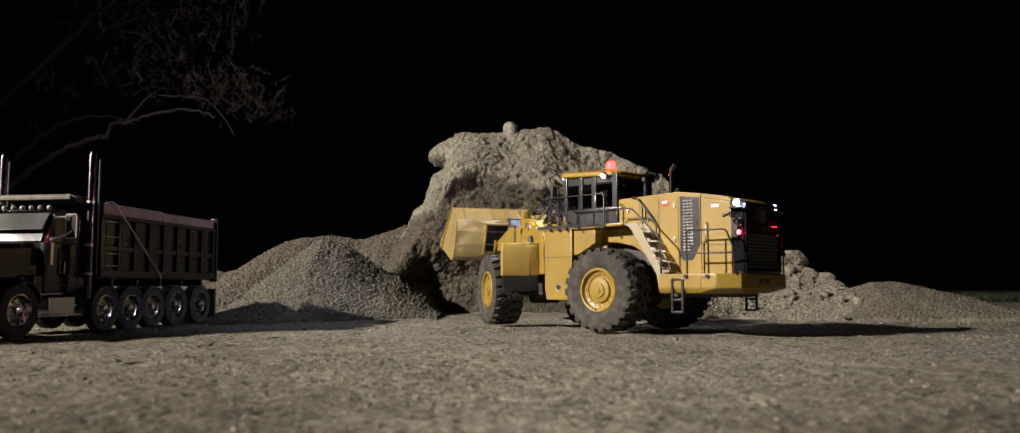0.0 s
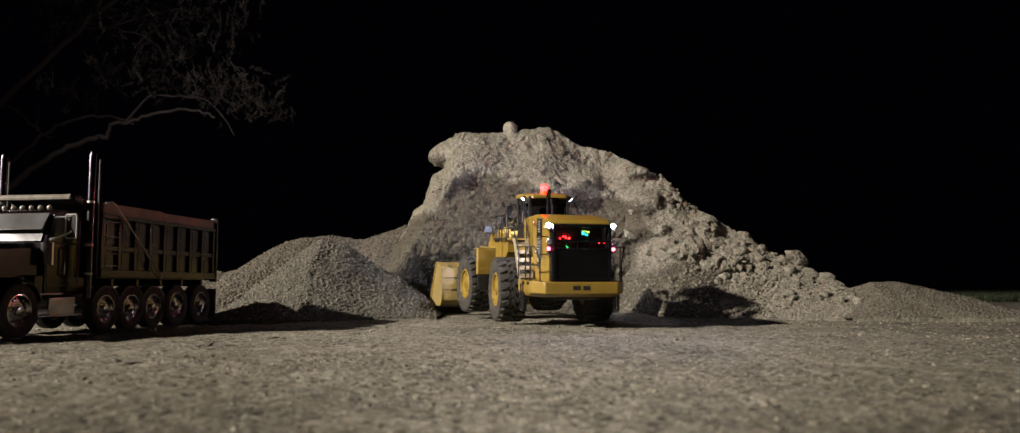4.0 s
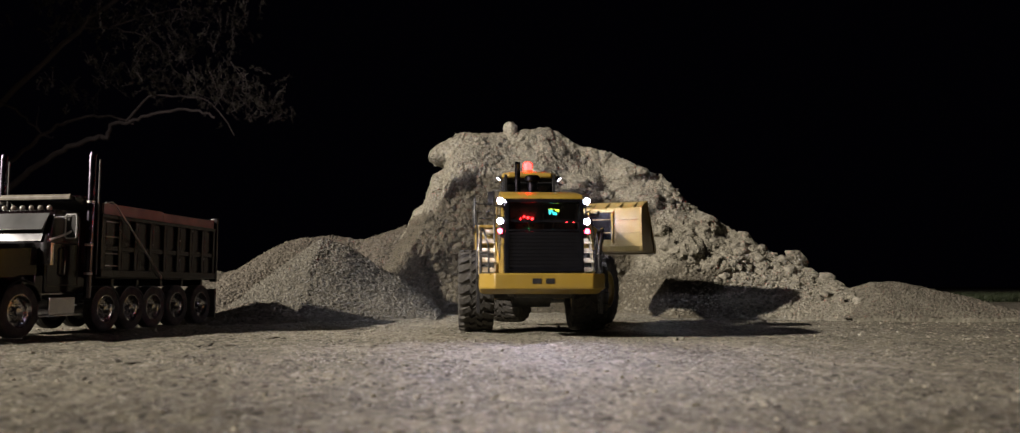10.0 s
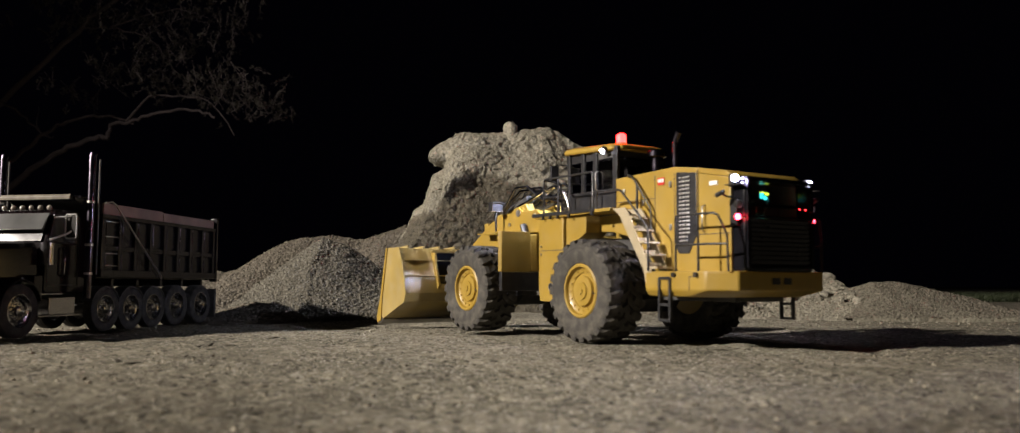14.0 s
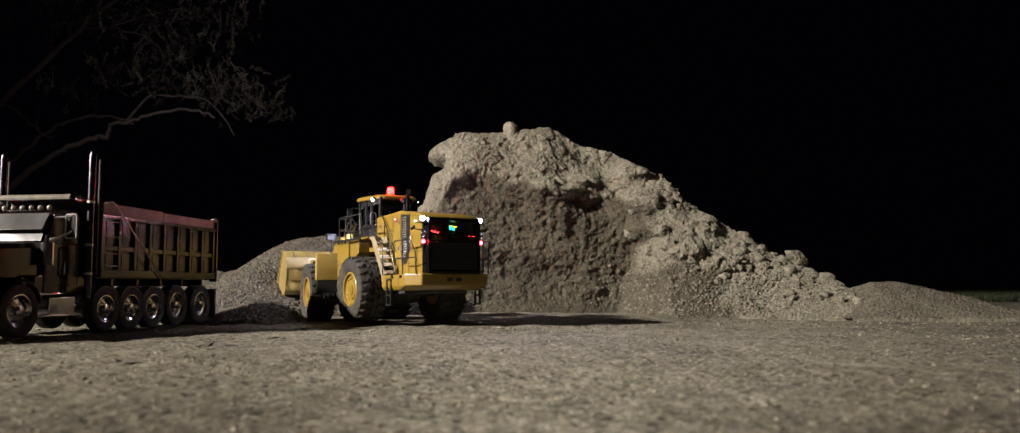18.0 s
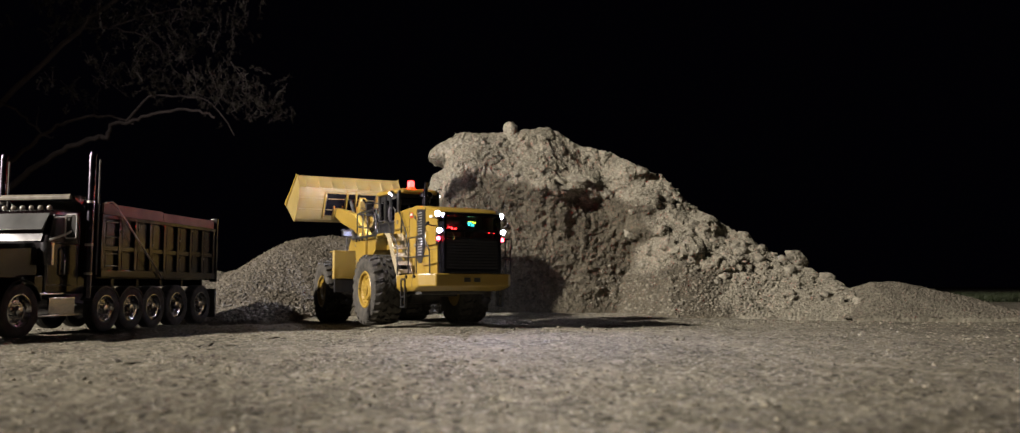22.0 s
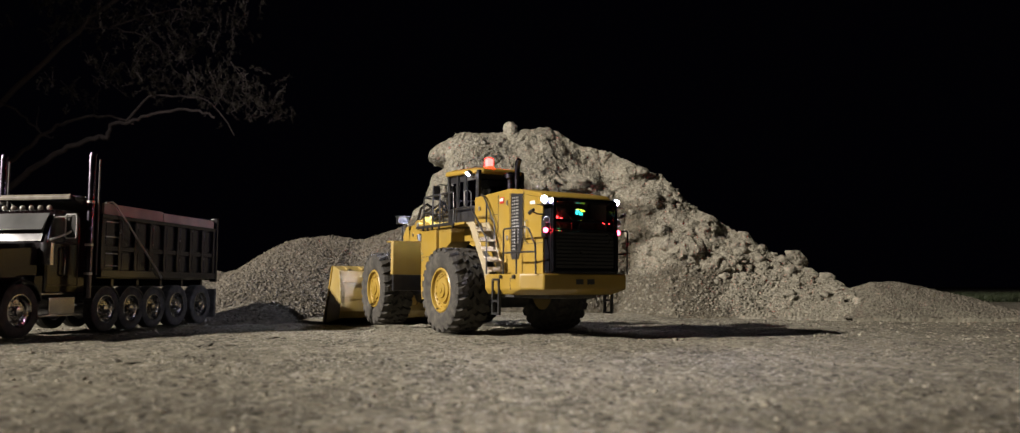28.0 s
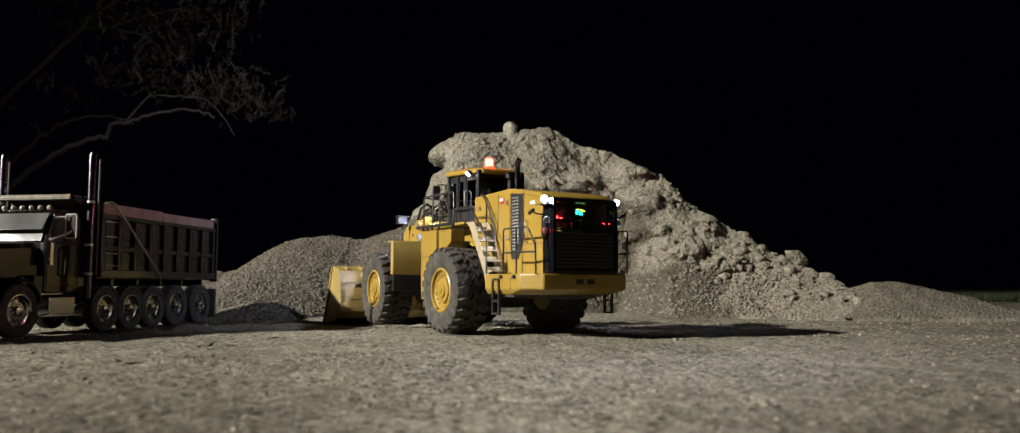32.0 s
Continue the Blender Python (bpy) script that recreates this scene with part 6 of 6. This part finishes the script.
# ---- movement ----
def motions():
    # seconds, place of the rear axle, heading, nose-up pitch, articulation, boom, bucket (degrees)
    drive = [
        (0, 0.2403, 1.5651, 136.6, 0.0, -28.7, -6.5, 19.7),
        (0.5, 0.2428, 1.5931, 135.6, 1, -29.1, -21.6, 1),
        (1, 0.215, 1.6242, 131.4, 0.6, -28.5, -32.5, -6.8),
        (1.5, 0.1879, 1.655, 125.1, 0.5, -23.9, -31.9, -8.2),
        (2, 0.173, 1.6758, 115.7, 0.2, -9.1, -32.1, -7.8),
        (2.5, 0.1619, 1.6959, 114.5, 3.1, -8, -37.4, -11.6),
        (3, 0.1294, 1.7694, 109.8, 3.2, -3.3, -37.7, -11.4),
        (3.5, 0.1102, 1.8565, 102.1, 3.2, 7.7, -37.1, -13.3),
        (5.5, 0.0568, 2.1782, 104.8, -0.2, 6.7, -26.9, 41.1),
        (6, 0.068, 2.1722, 106.2, 0, 7.2, -23.9, 36.7),
        (6.5, 0.0729, 2.1616, 105.8, -0.2, 10.7, -21.3, 13.6),
        (7, 0.0852, 2.1079, 104.9, -0.1, 7.3, -21.9, -1.3),
        (7.5, 0.0987, 2.0428, 101.2, -0.2, 10, -10.5, -23),
        (8, 0.1188, 1.9314, 94.6, -0.7, 16.2, 3.4, -21.2),
        (8.5, 0.1158, 1.8086, 76.9, -0.5, 35.2, 4.1, -15.9),
        (9, 0.0772, 1.7029, 70.1, -0.4, 21, 2, -6),
        (9.5, 0.049, 1.6095, 77.7, 0.1, -3, 0, 2),
        (10, 0.0382, 1.5602, 93.6, 0.1, -27, -0.5, 0.6),
        (10.5, 0.0334, 1.5317, 102.9, 0.7, -39.4, -4.2, 2.5),
        (11, 0.0773, 1.4306, 118, 1, -36.5, -1.3, 14.9),
        (11.5, 0.1488, 1.3124, 135.2, 0.5, -36.2, -2.4, 10.6),
        (12, 0.2122, 1.2364, 133.1, 0, -21.8, -8.8, -0.6),
        (12.5, 0.2405, 1.1987, 126.2, -0, -4.7, -16.4, -18.8),
        (13, 0.2398, 1.203, 125.7, 1.2, -3.3, -26.1, -24.2),
        (13.5, 0.2399, 1.208, 125.7, 0.5, -3.3, -25, -21.3),
        (14, 0.2076, 1.2631, 122.2, 0.6, 1.9, -25.1, -21.1),
        (14.5, 0.1691, 1.3269, 119.1, 0.6, 7.8, -26.6, -18.6),
        (16.5, -0.0683, 1.6717, 126.9, -0.3, -6.7, -29.3, -7.4),
        (17, -0.1275, 1.7509, 125.3, -0.4, -5.8, -32.4, -5.2),
        (17.5, -0.1852, 1.847, 125, -1.2, -7.4, -29.7, -9.9),
        (18, -0.2483, 1.961, 123.3, -1.3, -7.7, -20.8, 4.4),
        (18.5, -0.2986, 2.0533, 121.7, -1.4, -7.6, -6.2, 2.4),
        (19, -0.3444, 2.1642, 120.4, -0.4, -6.1, 0.6, 7),
        (19.5, -0.3585, 2.223, 119.1, 1.3, -6.8, 5.2, -5.3),
        (20, -0.3558, 2.2150, 118.0, 1.7, -6.3, 2.3, -12),
        (20.5, -0.3464, 2.1857, 120, -0.2, -7.3, 14.2, -15),
        (21, -0.295, 2.0502, 118.9, -1.2, -2, 26.5, -6),
        (21.5, -0.2408, 1.9359, 118.7, -1.1, -1.2, 27.8, 17.1),
        (22, -0.19, 1.8352, 119.1, -0.9, -2, 18.1, 29.4),
        (22.5, -0.1398, 1.7374, 119.1, -0.9, -1.8, 8.2, 35.4),
        (23, -0.0947, 1.6617, 119.9, -0.4, -2.3, -9, 35.3),
        (23.5, -0.0519, 1.595, 120.4, 0.2, -2.4, -23.7, 29.6),
        (24, -0.0098, 1.5221, 120.7, 0.2, -2.9, -30.4, -8.4),
        (24.5, -0.0074, 1.519, 120.4, 2, -2, -35, -9),
        (25, -0.0074, 1.519, 120.4, 1.2, -2, -35, -9),
        (25.5, -0.0074, 1.519, 120.4, 0.4, -2, -35, -9),
        (32, -0.0074, 1.519, 120.4, 0.4, -2, -35, -9),
    ]
    D = np.array(drive)
    step = 0.25
    ts = np.arange(0, 32 + 1e-6, step)
    # slopes from the neighbours, none where a thing rests or turns back
    t0, V = D[:, 0], D[:, 1:]
    g = np.diff(V, axis=0) / np.diff(t0)[:, None]
    m = np.zeros_like(V)
    m[1:-1] = np.where(g[:-1] * g[1:] > 0, 2 * g[:-1] * g[1:] / (g[:-1] + g[1:] + 1e-12), 0)
    m[0], m[-1] = g[0], 0
    rows = {k: [] for k in ("loader", "front", "boom", "bucket", "w0", "w1", "w2", "w3")}
    roll, last = 0.0, None
    for t in ts:
        i = min(int(np.searchsorted(t0, t, "right")) - 1, len(t0) - 2)
        hgt = t0[i + 1] - t0[i]
        s = (t - t0[i]) / hgt
        x, y, head, nose, art, lift, tilt = ((2 * s ** 3 - 3 * s * s + 1) * V[i] + (s ** 3 - 2 * s * s + s) * hgt * m[i] + (3 * s * s - 2 * s ** 3) * V[i + 1] + (s ** 3 - s * s) * hgt * m[i + 1])
        if last is not None:
            a = radians((head + last[2]) / 2)
            roll += ((x - last[0]) * math.cos(a) + (y - last[1]) * math.sin(a)) / R
        last = (x, y, head)
        lean = float(np.interp(t, [19, 19.5, 20, 20.5, 21], [0, 2.2, 3.6, 1.2, 0]))
        rows["loader"].append((t, pose(x, y, R + 0.0017 * lean, 0, 0, head) @ pose(0, 0, 0, lean, -nose, 0) @ pose(0, 0, -R)))
        front = pose(PV, 0, 0, 0, 0, art)
        boom = front @ pose(BOOM_PIN[0], 0, BOOM_PIN[1], 0, -lift, 0)
        tip = Vector((BOOM_PIN[0] + BOOM_LEN * math.cos(radians(lift)), 0, BOOM_PIN[1] + BOOM_LEN * math.sin(radians(lift))))
        rows["front"].append((t, front))
        rows["boom"].append((t, boom))
        rows["bucket"].append((t, front @ Matrix.Translation(tip) @ pose(0, 0, 0, 0, -tilt, 0)))
        spin = pose(0, 0, 0, 0, math.degrees(roll), 0)
        for k, (base, dx) in enumerate(((Matrix.Identity(4), 0), (Matrix.Identity(4), 0), (front, FH), (front, FH))):
            rows["w%d" % k].append((t, base @ pose(dx, 0.101 * (1 if k % 2 == 0 else -1), R) @ spin))
    for ob, key in ((LOADER, "loader"), (FRONT, "front"), (BOOM, "boom"), (BUCKET, "bucket"), (WHEELS[0], "w0"), (WHEELS[1], "w1"), (WHEELS[2], "w2"), (WHEELS[3], "w3")):
        walk(ob, rows[key])
    walk(LOBE, [(t, pose(*p)) for t, p in LOBE_ROWS])
    # turning LED capsules stands in for switching: seconds, lit or not from then on
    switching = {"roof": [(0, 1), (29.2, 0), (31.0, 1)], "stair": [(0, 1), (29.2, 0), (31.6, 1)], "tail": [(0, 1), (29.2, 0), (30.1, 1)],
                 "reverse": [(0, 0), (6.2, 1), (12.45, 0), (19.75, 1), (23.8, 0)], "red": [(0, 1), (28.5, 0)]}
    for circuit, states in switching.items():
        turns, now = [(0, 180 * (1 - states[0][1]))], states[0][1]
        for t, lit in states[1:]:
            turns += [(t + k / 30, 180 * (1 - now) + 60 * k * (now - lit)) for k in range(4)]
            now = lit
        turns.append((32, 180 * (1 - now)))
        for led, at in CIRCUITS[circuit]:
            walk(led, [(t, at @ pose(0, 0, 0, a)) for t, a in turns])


LOBE_ROWS = [(0, (-0.520, 2.380, 0)), (16.1, (-0.520, 2.380, 0)), (16.5, (-0.535, 2.406, -0.003)), (17, (-0.585, 2.492, -0.008)), (17.5, (-0.635, 2.578, -0.016)), (18, (-0.690, 2.672, -0.028)), (18.5, (-0.735, 2.750, -0.04)), (19, (-0.770, 2.810, -0.05)), (19.6, (-0.790, 2.844, -0.055)), (20.2, (-0.795, 2.853, -0.055)), (32, (-0.795, 2.853, -0.055))]
motions()
